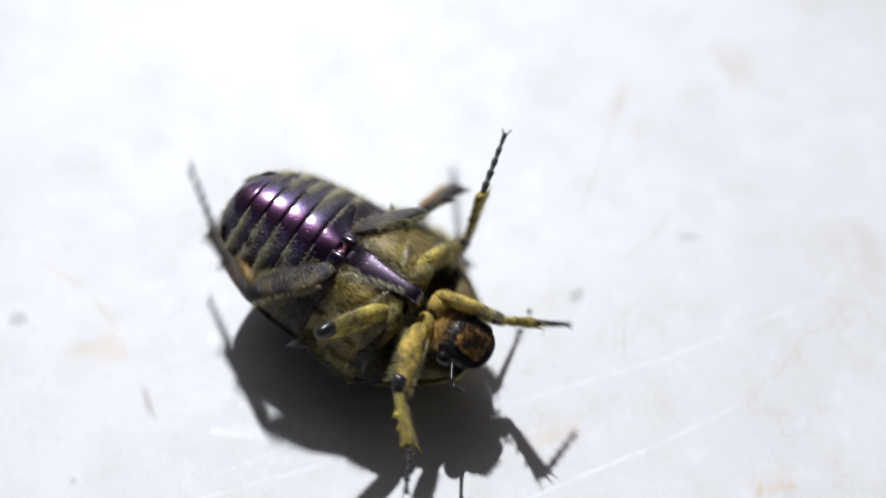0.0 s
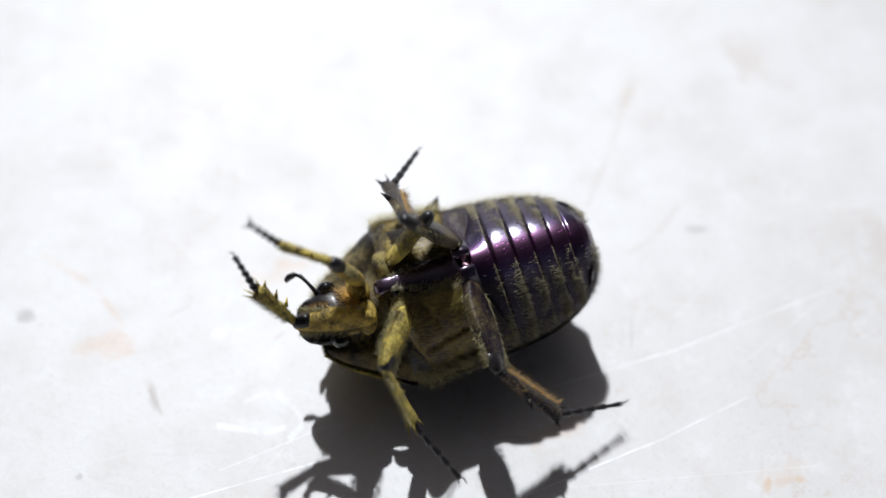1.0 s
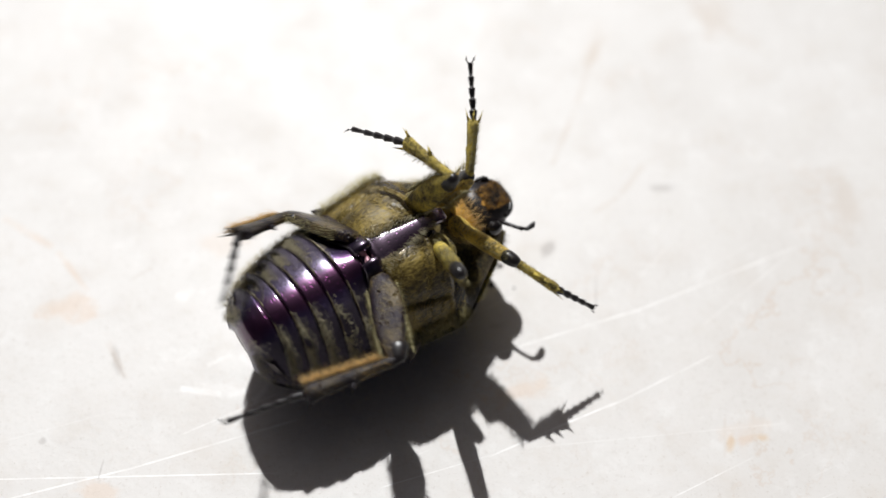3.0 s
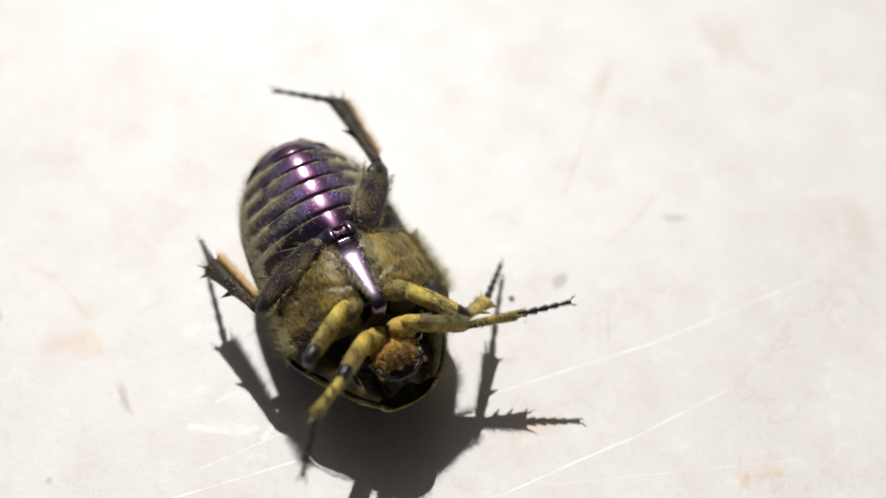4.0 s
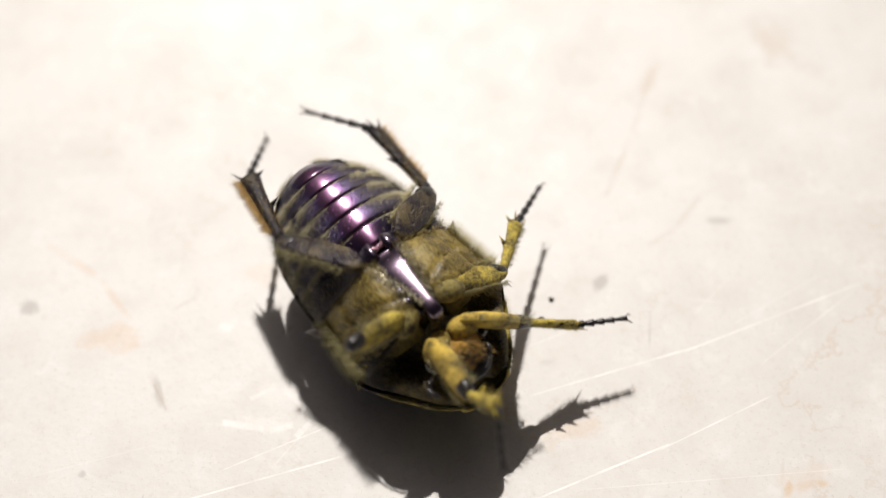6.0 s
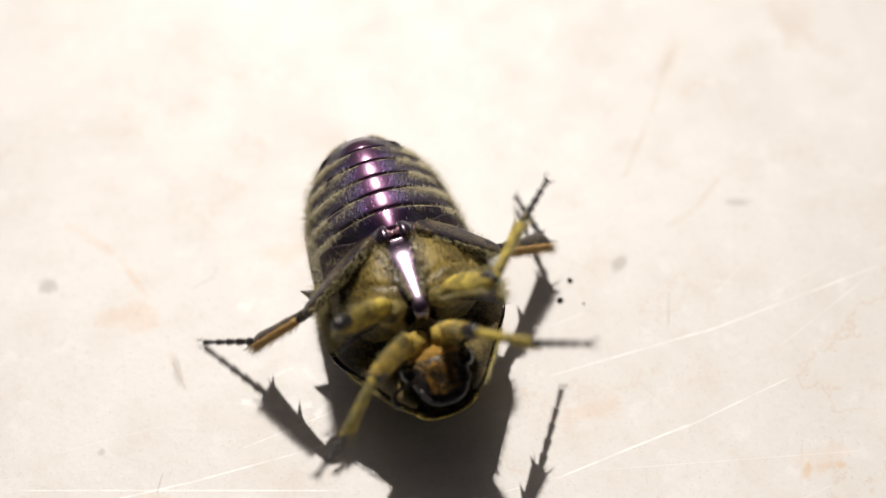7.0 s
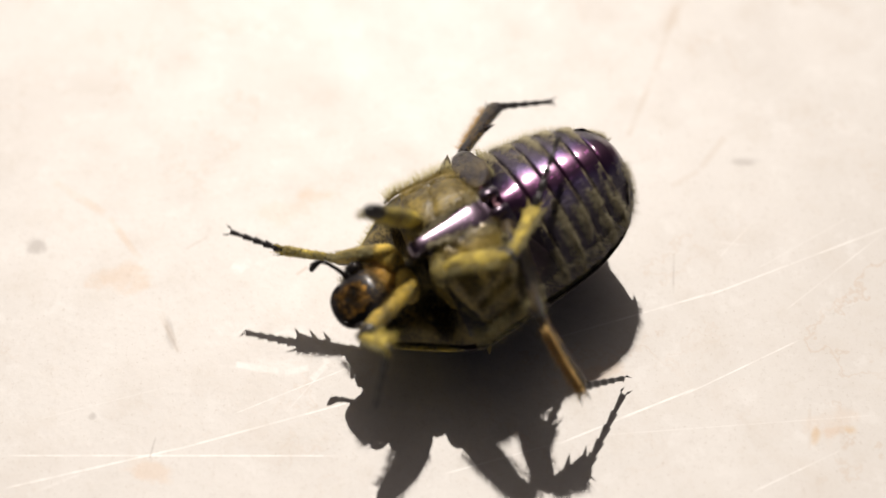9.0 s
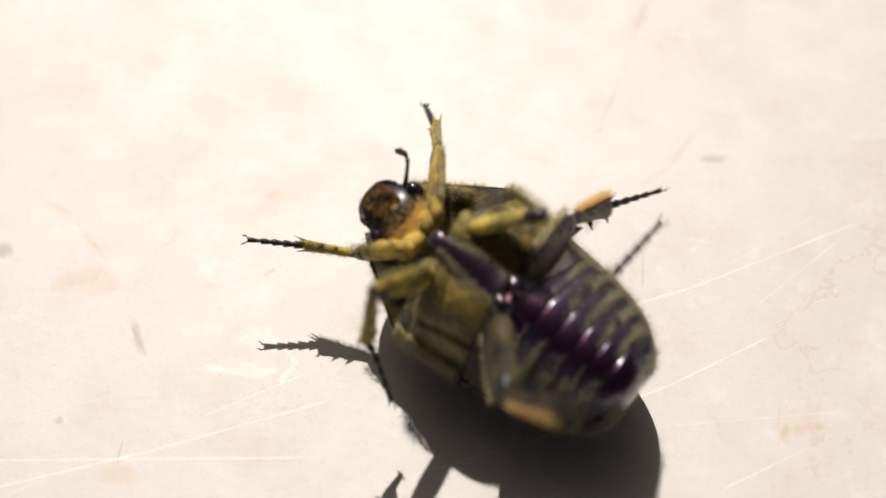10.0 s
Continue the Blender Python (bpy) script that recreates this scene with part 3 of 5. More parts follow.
        for tri in ((0, 3, 1), (3, 2, 1), (0, 1, 4), (4, 1, 2), (0, 4, 2), (0, 2, 3)):
            bm.faces.new([v[k] for k in tri])
        part("hind_hip", bm, HIPPLATE, beetle, "dark violet hip plate")
        # inner hip end, shaped and coloured as the pink V of highlights
        bm = bmesh.new()
        blob(bm, (side * 0.40, -2.55, 4.86), (0.44, 0.19, 0.24), (0, 0, -side * 28), 14, 9)
        part("hip_boss", bm, JOINT_GLINT, beetle, "inner end of the hip with a pink highlight painted in")
        bm = bmesh.new()
        blob(bm, (side * 1.45, 1.9, 4.1), (1.1, 0.7, 0.68), (0, side * 10, side * 25), 16, 10)
        part("middle_hip", bm, HIP_SKIN, beetle)
        bm = bmesh.new()
        blob(bm, (side * 0.95, 3.9, 3.15), (1.05, 0.62, 0.8), (20, side * 18, side * 14), 16, 10)
        part("front_hip", bm, FRONT_SKIN, beetle)
    # polished middle plate with its forward knob
    bm = bmesh.new()
    rows = []
    for y, w, z in ((-2.2, 0.4, 4.84), (-2.05, 0.9, 5.12), (-1.85, 0.98, 5.22), (-1.6, 0.92, 5.08), (-0.8, 0.72, 5.15), (0.2, 0.52, 5.24), (1.2, 0.40, 5.33), (2.0, 0.32, 5.38), (2.45, 0.34, 5.40), (2.8, 0.36, 5.30), (3.02, 0.28, 5.08), (3.1, 0.1, 4.7)):
        rows.append([(math.sin(a) * w * 1.16, y, z - 0.16 - 0.26 * w * (1 - math.cos(a)) - (0.5 if abs(a) > 1.5 else 0)) for a in np.linspace(-1.6, 1.6, 17)])
    sheet(bm, rows)
    plate = part("breast_plate", bm, PURPLE, beetle, "polished purple middle plate of the breast")
    bm = bmesh.new()
    roots = []
    for k in range(650):
        side, y = rng.choice((-1, 1)), rng.uniform(-1.7, 2.2)
        x = max(0.3, 0.72 - 0.2 * y) * rng.uniform(0.75, 1.5) + 0.1
        roots.append(((side * x, y, 5.06 + 0.06 * y - 0.1 * x), (-side * 0.6, -0.7, 0.5)))
    hairs(bm, roots, 0.45, 0.011, rng)
    part("plate_hair", bm, GREY_HAIR, plate, "pale hair along the plate's edges")
    # front breast: dark hairy underside of the neck shield
    bm = bmesh.new()
    sheet(bm, [[belly(s * 0.985, y, -0.3 - 1.1 * math.exp(-((abs(s) - 0.52) / 0.26) ** 2) - 2.0 * math.exp(-((y - 2.9) / 0.9) ** 2) * (1 - 0.6 * math.exp(-(s / 0.2) ** 2))) for s in across(26)] for y in np.linspace(1.6, 6.7, 20)])
    part("front_breast", bm, DARK_OLIVE, beetle, "dark brown front breast with yellowish hair")
    bm = bmesh.new()
    blob(bm, (0, 4.7, 2.4), (1.5, 1.5, 0.85), (-12, 0, 0), 20, 12)
    part("throat", bm, THROAT, beetle, "orange-brown hairy throat")
    bm = bmesh.new()
    roots = []
    for k in range(700):
        x, y = rng.uniform(-1.45, 1.45), rng.uniform(3.4, 6.0)
        roots.append(((x, y, 2.4 + 0.8 * max(0.0, 1 - (x / 1.5) ** 2 - ((y - 4.7) / 1.5) ** 2) ** 0.5), (x * 0.4, 0.8, 0.8)))
    hairs(bm, roots, 0.6, 0.015, rng)
    part("throat_hair", bm, ORANGE_HAIR, beetle, "orange-yellow hair")


beetle_head = []


def make_head(beetle, rng):
    m = pose(0, 5.95, 2.4, -14, 0, 0) @ Matrix.Scale(1.12, 4)

    def set_in(bm):
        bmesh.ops.transform(bm, matrix=m, verts=bm.verts)
        return bm

    bm = bmesh.new()
    tube(bm, [(0, -1.0, 0, 0.9, 0.5), (0, -0.4, 0, 1.45, 0.72), (0, 0.3, 0, 1.55, 0.72), (0, 0.9, 0.02, 1.34, 0.57), (0, 1.4, 0.05, 1.1, 0.42), (0, 1.7, 0.10, 0.85, 0.3), (0, 1.85, 0.14, 0.6, 0.2), (0, 1.92, 0.16, 0.3, 0.1)], 20)
    head = part("head", set_in(bm), BLACK, beetle, "small black head with orange mouth hair")
    beetle_head.append(head)
    bm = bmesh.new()
    arc = [math.pi * k / 18 for k in range(19)]
    sweep(bm, [(1.16 * math.cos(a), 0.85 + 1.0 * math.sin(a) - 0.26 * math.exp(-((a - math.pi / 2) / 0.3) ** 2), 0.24) for a in arc], [0.10 + 0.05 * abs(math.cos(a)) for a in arc], 10)
    part("muzzle_rim", set_in(bm), BLACK, head)
    bm = bmesh.new()
    blob(bm, (0, 0.25, 0.40), (0.9, 1.05, 0.32), (0, 0, 0), 14, 8)
    blob(bm, (0, 0.95, 0.55), (0.42, 0.5, 0.24), (0, 0, 0), 12, 7)
    for v in bm.verts:
        v.co += Vector(noise.noise_vector(v.co * 2.5)) * 0.12
    blob(bm, (0.42, 0.95, 0.5), (0.26, 0.42, 0.22), (0, 0, -18), 10, 6)
    blob(bm, (-0.42, 0.95, 0.5), (0.26, 0.42, 0.22), (0, 0, 18), 10, 6)
    roots = [((rng.uniform(-0.7, 0.7), rng.uniform(-0.2, 1.2), 0.7), (rng.uniform(-0.5, 0.5), 1, 0.5)) for k in range(620)]
    hairs(bm, roots, 0.55, 0.018, rng)
    part("mouth", set_in(bm), MOUTH, head, "orange-yellow hairy mouthparts")
    for side in (-1, 1):
        bm = bmesh.new()
        blob(bm, (side * 1.5, -0.15, 0.18), (0.42, 0.52, 0.46), (0, 0, 0), 16, 10)
        part("eye", set_in(bm), EYE, head, "shiny black eye")
        bm = bmesh.new()
        if side < 0:
            stalk = [(1.25, 0.45, 0.30), (1.32, 0.70, 0.40), (1.28, 1.0, 0.45), (1.1, 1.2, 0.5)]
            sweep(bm, [(-x, y, z) for x, y, z in stalk], [0.13, 0.12, 0.12, 0.08])
            part("feeler", set_in(bm), BLACK, head, "black feeler folded against the mouth")
            continue
        stalk = [(1.30, 0.35, 0.30), (1.62, 0.42, 0.48), (1.95, 0.55, 0.68), (2.3, 0.72, 0.86), (2.5, 0.85, 0.96)]
        sweep(bm, [(side * x, y, z) for x, y, z in stalk], [0.14, 0.12, 0.10, 0.10, 0.13])
        for k in (-1, 0, 1):
            sweep(bm, [(side * 2.48, 0.83, 0.96 + 0.03 * k), (side * (2.62 + 0.02 * k), 1.08, 1.0 + 0.05 * k), (side * (2.58 + 0.03 * k), 1.42, 1.0 + 0.07 * k), (side * (2.45 + 0.03 * k), 1.66, 0.98 + 0.07 * k)], [0.06, 0.12, 0.14, 0.06])
        part("feeler", set_in(bm), BLACK, head, "black feeler with a leafy club")


# hips and lengths of thigh, shin, foot of each pair of legs (mm)
HIP = {"front": (1.2, 3.8, 3.75), "middle": (1.6, 1.7, 4.3), "hind": (1.5, -2.4, 4.6)}
LENGTH = {"front": (4.3, 3.2, 3.6), "middle": (4.9, 3.9, 4.8), "hind": (5.3, 5.5, 5.0)}
GIRTH = {"front": 0.80, "middle": 0.80, "hind": 0.98}


LOST = ("middle", 1)  # this leg is broken off at the knee


def make_leg(beetle, pair, side, rng):
    """Thigh with shin and foot; each bone runs along its own y, the joint's hinge along x, z is the outer edge."""
    f, t, c = LENGTH[pair]
    g = GIRTH[pair]
    skin = {"hind": HINDLEG, "middle": YELLOW, "front": FRONT_SKIN}[pair]
    fringe = ORANGE_HAIR if pair == "hind" else PALE_HAIR
    bm = bmesh.new()
    h = g * (0.95 if pair == "hind" else 1.3)
    tube(bm, [(0, -0.35, 0, 0.18, 0.26), (0, 0.0, 0, h * 0.36, g * 0.58), (0, f * 0.2, 0, h * 0.44, g * 0.9), (0, f * 0.45, 0, h * 0.46, g),
              (0, f * 0.7, 0, h * 0.42, g * 0.84), (0, f * 0.88, 0, h * 0.38, g * 0.62), (0, f * 0.97, 0, h * 0.34, g * 0.5), (0, f + 0.14, 0, h * 0.22, g * 0.32), (0, f + 0.2, 0, h * 0.1, g * 0.1)], 20, 0.5 if pair == "hind" else 0.9)
    for v in bm.verts:
        v.co.z += 0.10 * math.sin(v.co.y * 1.1)
    thigh = part("thigh", bm, skin, beetle, "dark violet thigh edged with hair" if pair == "hind" else "yellow-dusted thigh fringed with hair")
    if pair == "hind":
        # thigh root; its pink glint is put into the colour
        bm = bmesh.new()
        blob(bm, (0, 0.15, -0.05), (0.30, 0.55, 0.36), (0, 0, 0), 14, 9)
        part("thigh_joint", bm, JOINT_GLINT, thigh, "polished violet joint with a pink highlight painted in")
    bm = bmesh.new()
    roots = []
    for k in range(560):
        z = rng.choice((-1, -1, 1))
        y = rng.uniform(0.1, 0.95) * f
        roots.append(((rng.uniform(-0.3, 0.3) * g, y, z * g * 0.86), (rng.uniform(-0.5, 0.5), 0.8, z)))
    hairs(bm, roots, 0.55, 0.013, rng)
    roots = []
    for k in range(420):
        a, u = rng.uniform(0, 2 * math.pi), rng.uniform(0.05, 0.95)
        fit = 0.45 + 0.52 * math.sin(math.pi * min(1.0, u * 0.85 + 0.12))
        roots.append(((math.cos(a) * h * 0.44 * fit, u * f, math.sin(a) * g * 0.92 * fit), (math.cos(a) * 0.6, 1.0, math.sin(a) * 0.6)))
    hairs(bm, roots, 0.3, 0.011, rng)
    part("thigh_hair", bm, PALE_HAIR, thigh, "pale hair fringe")
    bm = bmesh.new()
    tube(bm, [(0, f * 0.78, 0.03, h * 0.30, g * 0.5), (0, f * 0.84, 0.05, h * 0.42, g * 0.70), (0, f * 0.9, 0.04, h * 0.41, g * 0.66), (0, f * 0.97, 0.0, h * 0.37, g * 0.55), (0, f + 0.15, 0, h * 0.28, g * 0.38), (0, f + 0.24, 0, h * 0.1, g * 0.12)], 12)
    part("knee", bm, BLACK, thigh, "black knee joint")
    if (pair, side) == LOST:
        return (thigh,)
    # shin, widening to its toothed end
    w = {"front": 0.5, "middle": 0.5, "hind": 0.62}[pair]
    bm = bmesh.new()
    tube(bm, [(0, -0.1, 0, w * 0.35, w * 0.4), (0, t * 0.06, 0, w * 0.52, w * 0.58), (0, t * 0.2, 0, w * 0.5, w * 0.55), (0, t * 0.42, 0.02, w * 0.52, w * 0.68), (0, t * 0.48, 0.05, w * 0.54, w * 0.82), (0, t * 0.54, 0.03, w * 0.53, w * 0.7),
              (0, t * 0.78, 0.05, w * 0.58, w * 0.86), (0, t * 0.93, 0.06, w * 0.64, w * 1.05), (0, t * 0.99, 0.06, w * 0.6, w * 1.0), (0, t + 0.05, 0.05, w * 0.4, w * 0.6)], 12)
    teeth = ((0.97, 1), (0.52, 1)) if pair != "front" else ((0.97, 1), (0.68, 1), (0.42, 1))
    for at, z in teeth:
        spike(bm, (0, t * at - 0.1, w * 0.75), (0, t * at + 0.3, w * 1.8), w * 0.32)
    for x, z in ((w * 0.3, -0.5), (-w * 0.3, -0.7), (w * 0.45, 0.5)):
        spike(bm, (x, t - 0.05, z * w), (x * 1.6, t + 0.72, z * w * 2.0), 0.085)
    shin = part("shin", bm, HINDSHIN if pair == "hind" else YELLOW, thigh, "toothed dark shin with an orange hair fringe" if pair == "hind" else "toothed yellow shin")
    shin.location = (0, f * MM, 0)
    bm = bmesh.new()
    roots = []
    for k in range(800 if pair == "hind" else 160):
        y = rng.uniform(0.12, 0.97) * t
        roots.append(((rng.uniform(-0.35, 0.35) * w, y, -w * (0.4 + 0.4 * y / t)), (rng.uniform(-0.4, 0.4), 0.75, -1)))
    hairs(bm, roots, 0.8 if pair == "hind" else 0.45, 0.016, rng)
    roots = []
    for k in range(220):
        a, u = rng.uniform(0, 2 * math.pi), rng.uniform(0.08, 0.96)
        roots.append(((math.cos(a) * w * 0.5, u * t, math.sin(a) * w * (0.52 + 0.4 * u)), (math.cos(a) * 0.6, 1.0, math.sin(a) * 0.6)))
    hairs(bm, roots, 0.28, 0.011, rng)
    brush = part("shin_hair", bm, fringe, thigh, "orange hair fringe" if pair == "hind" else "pale hair fringe")
    # foot: five beads and two hooked claws
    bm = bmesh.new()
    step = c * 0.88 / 5
    beads = []
    for k in range(5):
        y, l, r = k * step, step * (1.0 if k < 4 else 1.3), 0.25 - 0.02 * k
        beads += [(0, y, 0, r * 0.6, r * 0.6), (0, y + l * 0.3, 0, r * 0.75, r * 0.75), (0, y + l * 0.75, 0, r * 0.95, r * 0.95), (0, y + l * 0.93, -0.01, r * 1.0, r * 1.04)]
    tube(bm, beads + [(0, c * 0.92, 0, 0.07, 0.07)], 8)
    for x in (-1, 1):
        a = (x * 0.07, c * 0.89, 0)
        b = (x * 0.26, c * 0.97, 0.02)
        spike(bm, a, b, 0.075)
        spike(bm, (x * 0.22, c * 0.95, 0.02), (x * 0.30, c * 1.03, -0.2), 0.06)
    foot = part("foot", bm, BLACK, thigh, "thin black beaded foot with two claws")
    return thigh, shin, foot, brush


def make_beetle():
    rng = random.Random(4)
    beetle = tagged(new("beetle"), "purple-black flower beetle lying on its back, yellow-dusted legs kicking", "beetle")
    make_back(beetle)
    make_abdomen(beetle, rng)
    make_breast(beetle, rng)
    make_head(beetle, rng)
    legs = {}
    for pair in ("front", "middle", "hind"):
        for side in (-1, 1):
            legs[pair, side] = make_leg(beetle, pair, side, rng)
    return beetle, legs


beetle, legs = make_beetle()

# ---------------------------------------------------------------- crumbs


def make_crumb(x, y, size, seed):
    rng = random.Random(seed)
    bm = bmesh.new()
    bmesh.ops.create_icosphere(bm, subdivisions=2, radius=size)
    for v in bm.verts:
        v.co *= rng.uniform(0.7, 1.2)
        v.co.z = max(v.co.z * 0.6 + size * 0.35, 0.0)
    ob = part("crumb", bm, CRUMB, None)
    ob.location = (x * MM, y * MM, 0)
    return tagged(ob, "tiny dark crumb of dirt on the stone floor", "crumb", "crumbs on the floor")


make_crumb(5.28, -2.36, 0.16, 0)
make_crumb(4.63, -3.79, 0.2, 1)
make_crumb(6.12, -3.99, 0.07, 2)

# ---------------------------------------------------------------- what moves


def bone(at, way, hinge):
    y = way.normalized()
    x = (hinge - y * hinge.dot(y)).normalized()
    m = Matrix((x, y, x.cross(y))).transposed().to_4x4()
    return Matrix.Translation(at) @ m


def way(turn, rise):
    """A direction from degrees: turn about the belly axis from the head, rise towards the belly."""
    a, e = radians(turn), radians(rise)
    return Vector((math.sin(a) * math.cos(e), math.cos(a) * math.cos(e), math.sin(e)))


def between(rows, t):
    for (t0, a0, e0), (t1, a1, e1) in zip(rows, rows[1:]):
        if t <= t1:
            f = min(1.0, max(0.0, (t - t0) / (t1 - t0)))
            f = f * f * (3 - 2 * f)
            return way(a0, e0).slerp(way(a1, e1), f, way(a1, e1))
    return way(*rows[-1][1:])


def swing(pair, side, thigh_rows, shin_rows=None, foot_rows=None):
    """Key one leg from the directions of its bones in the beetle's space."""
    parts = legs[pair, side]
    lf, lt, lc = LENGTH[pair]
    hip = Vector(HIP[pair]) * MM
    hip.x *= side
    rest = Vector((0, -side, 0.35))
    keys = ([], [], [])
    last = None
    for k in range(101):
        t = k / 10
        u = between(thigh_rows, t)
        v = between(shin_rows, t) if shin_rows else Vector((0.3 * side, 0.2, -1))
        w = between(foot_rows, t) if foot_rows else v
        h = u.cross(v)
        ref = rest if last is None else last
        h = h if h.dot(ref) > 0 else -h
        if last is not None:
            h = h + last * 0.35
        if h.length < 1e-4:
            h = rest
        h = h.normalized()
        last = h
        knee = hip + u * lf * MM
        ankle = knee + v * lt * MM
        a, b, c = bone(hip, u, h), bone(knee, v, h), bone(ankle, w, h)
        inv = a.inverted()
        for rows, m in zip(keys, (a, inv @ b, inv @ c)):
            rows.append((t, m))
    walk(parts[0], keys[0])
    if len(parts) > 1:
        thigh, shin, foot, brush = parts
        walk(shin, keys[1])
        walk(brush, keys[1])
        walk(foot, keys[2])


def nod(rows):
    """The head bends towards the belly about its neck and swings sideways by so many degrees, and draws back by so many mm."""
    neck = Matrix.Translation(Vector((0, 5.0, 1.7)) * MM)
    walk(beetle_head[0], [(t, Matrix.Translation((-0.02 * swing * MM, -back * MM, -0.3 * back * MM)) @ neck @ Matrix.Rotation(radians(swing), 4, "Z") @ Matrix.Rotation(radians(a), 4, "X") @ neck.inverted()) for t, a, swing, back in rows])


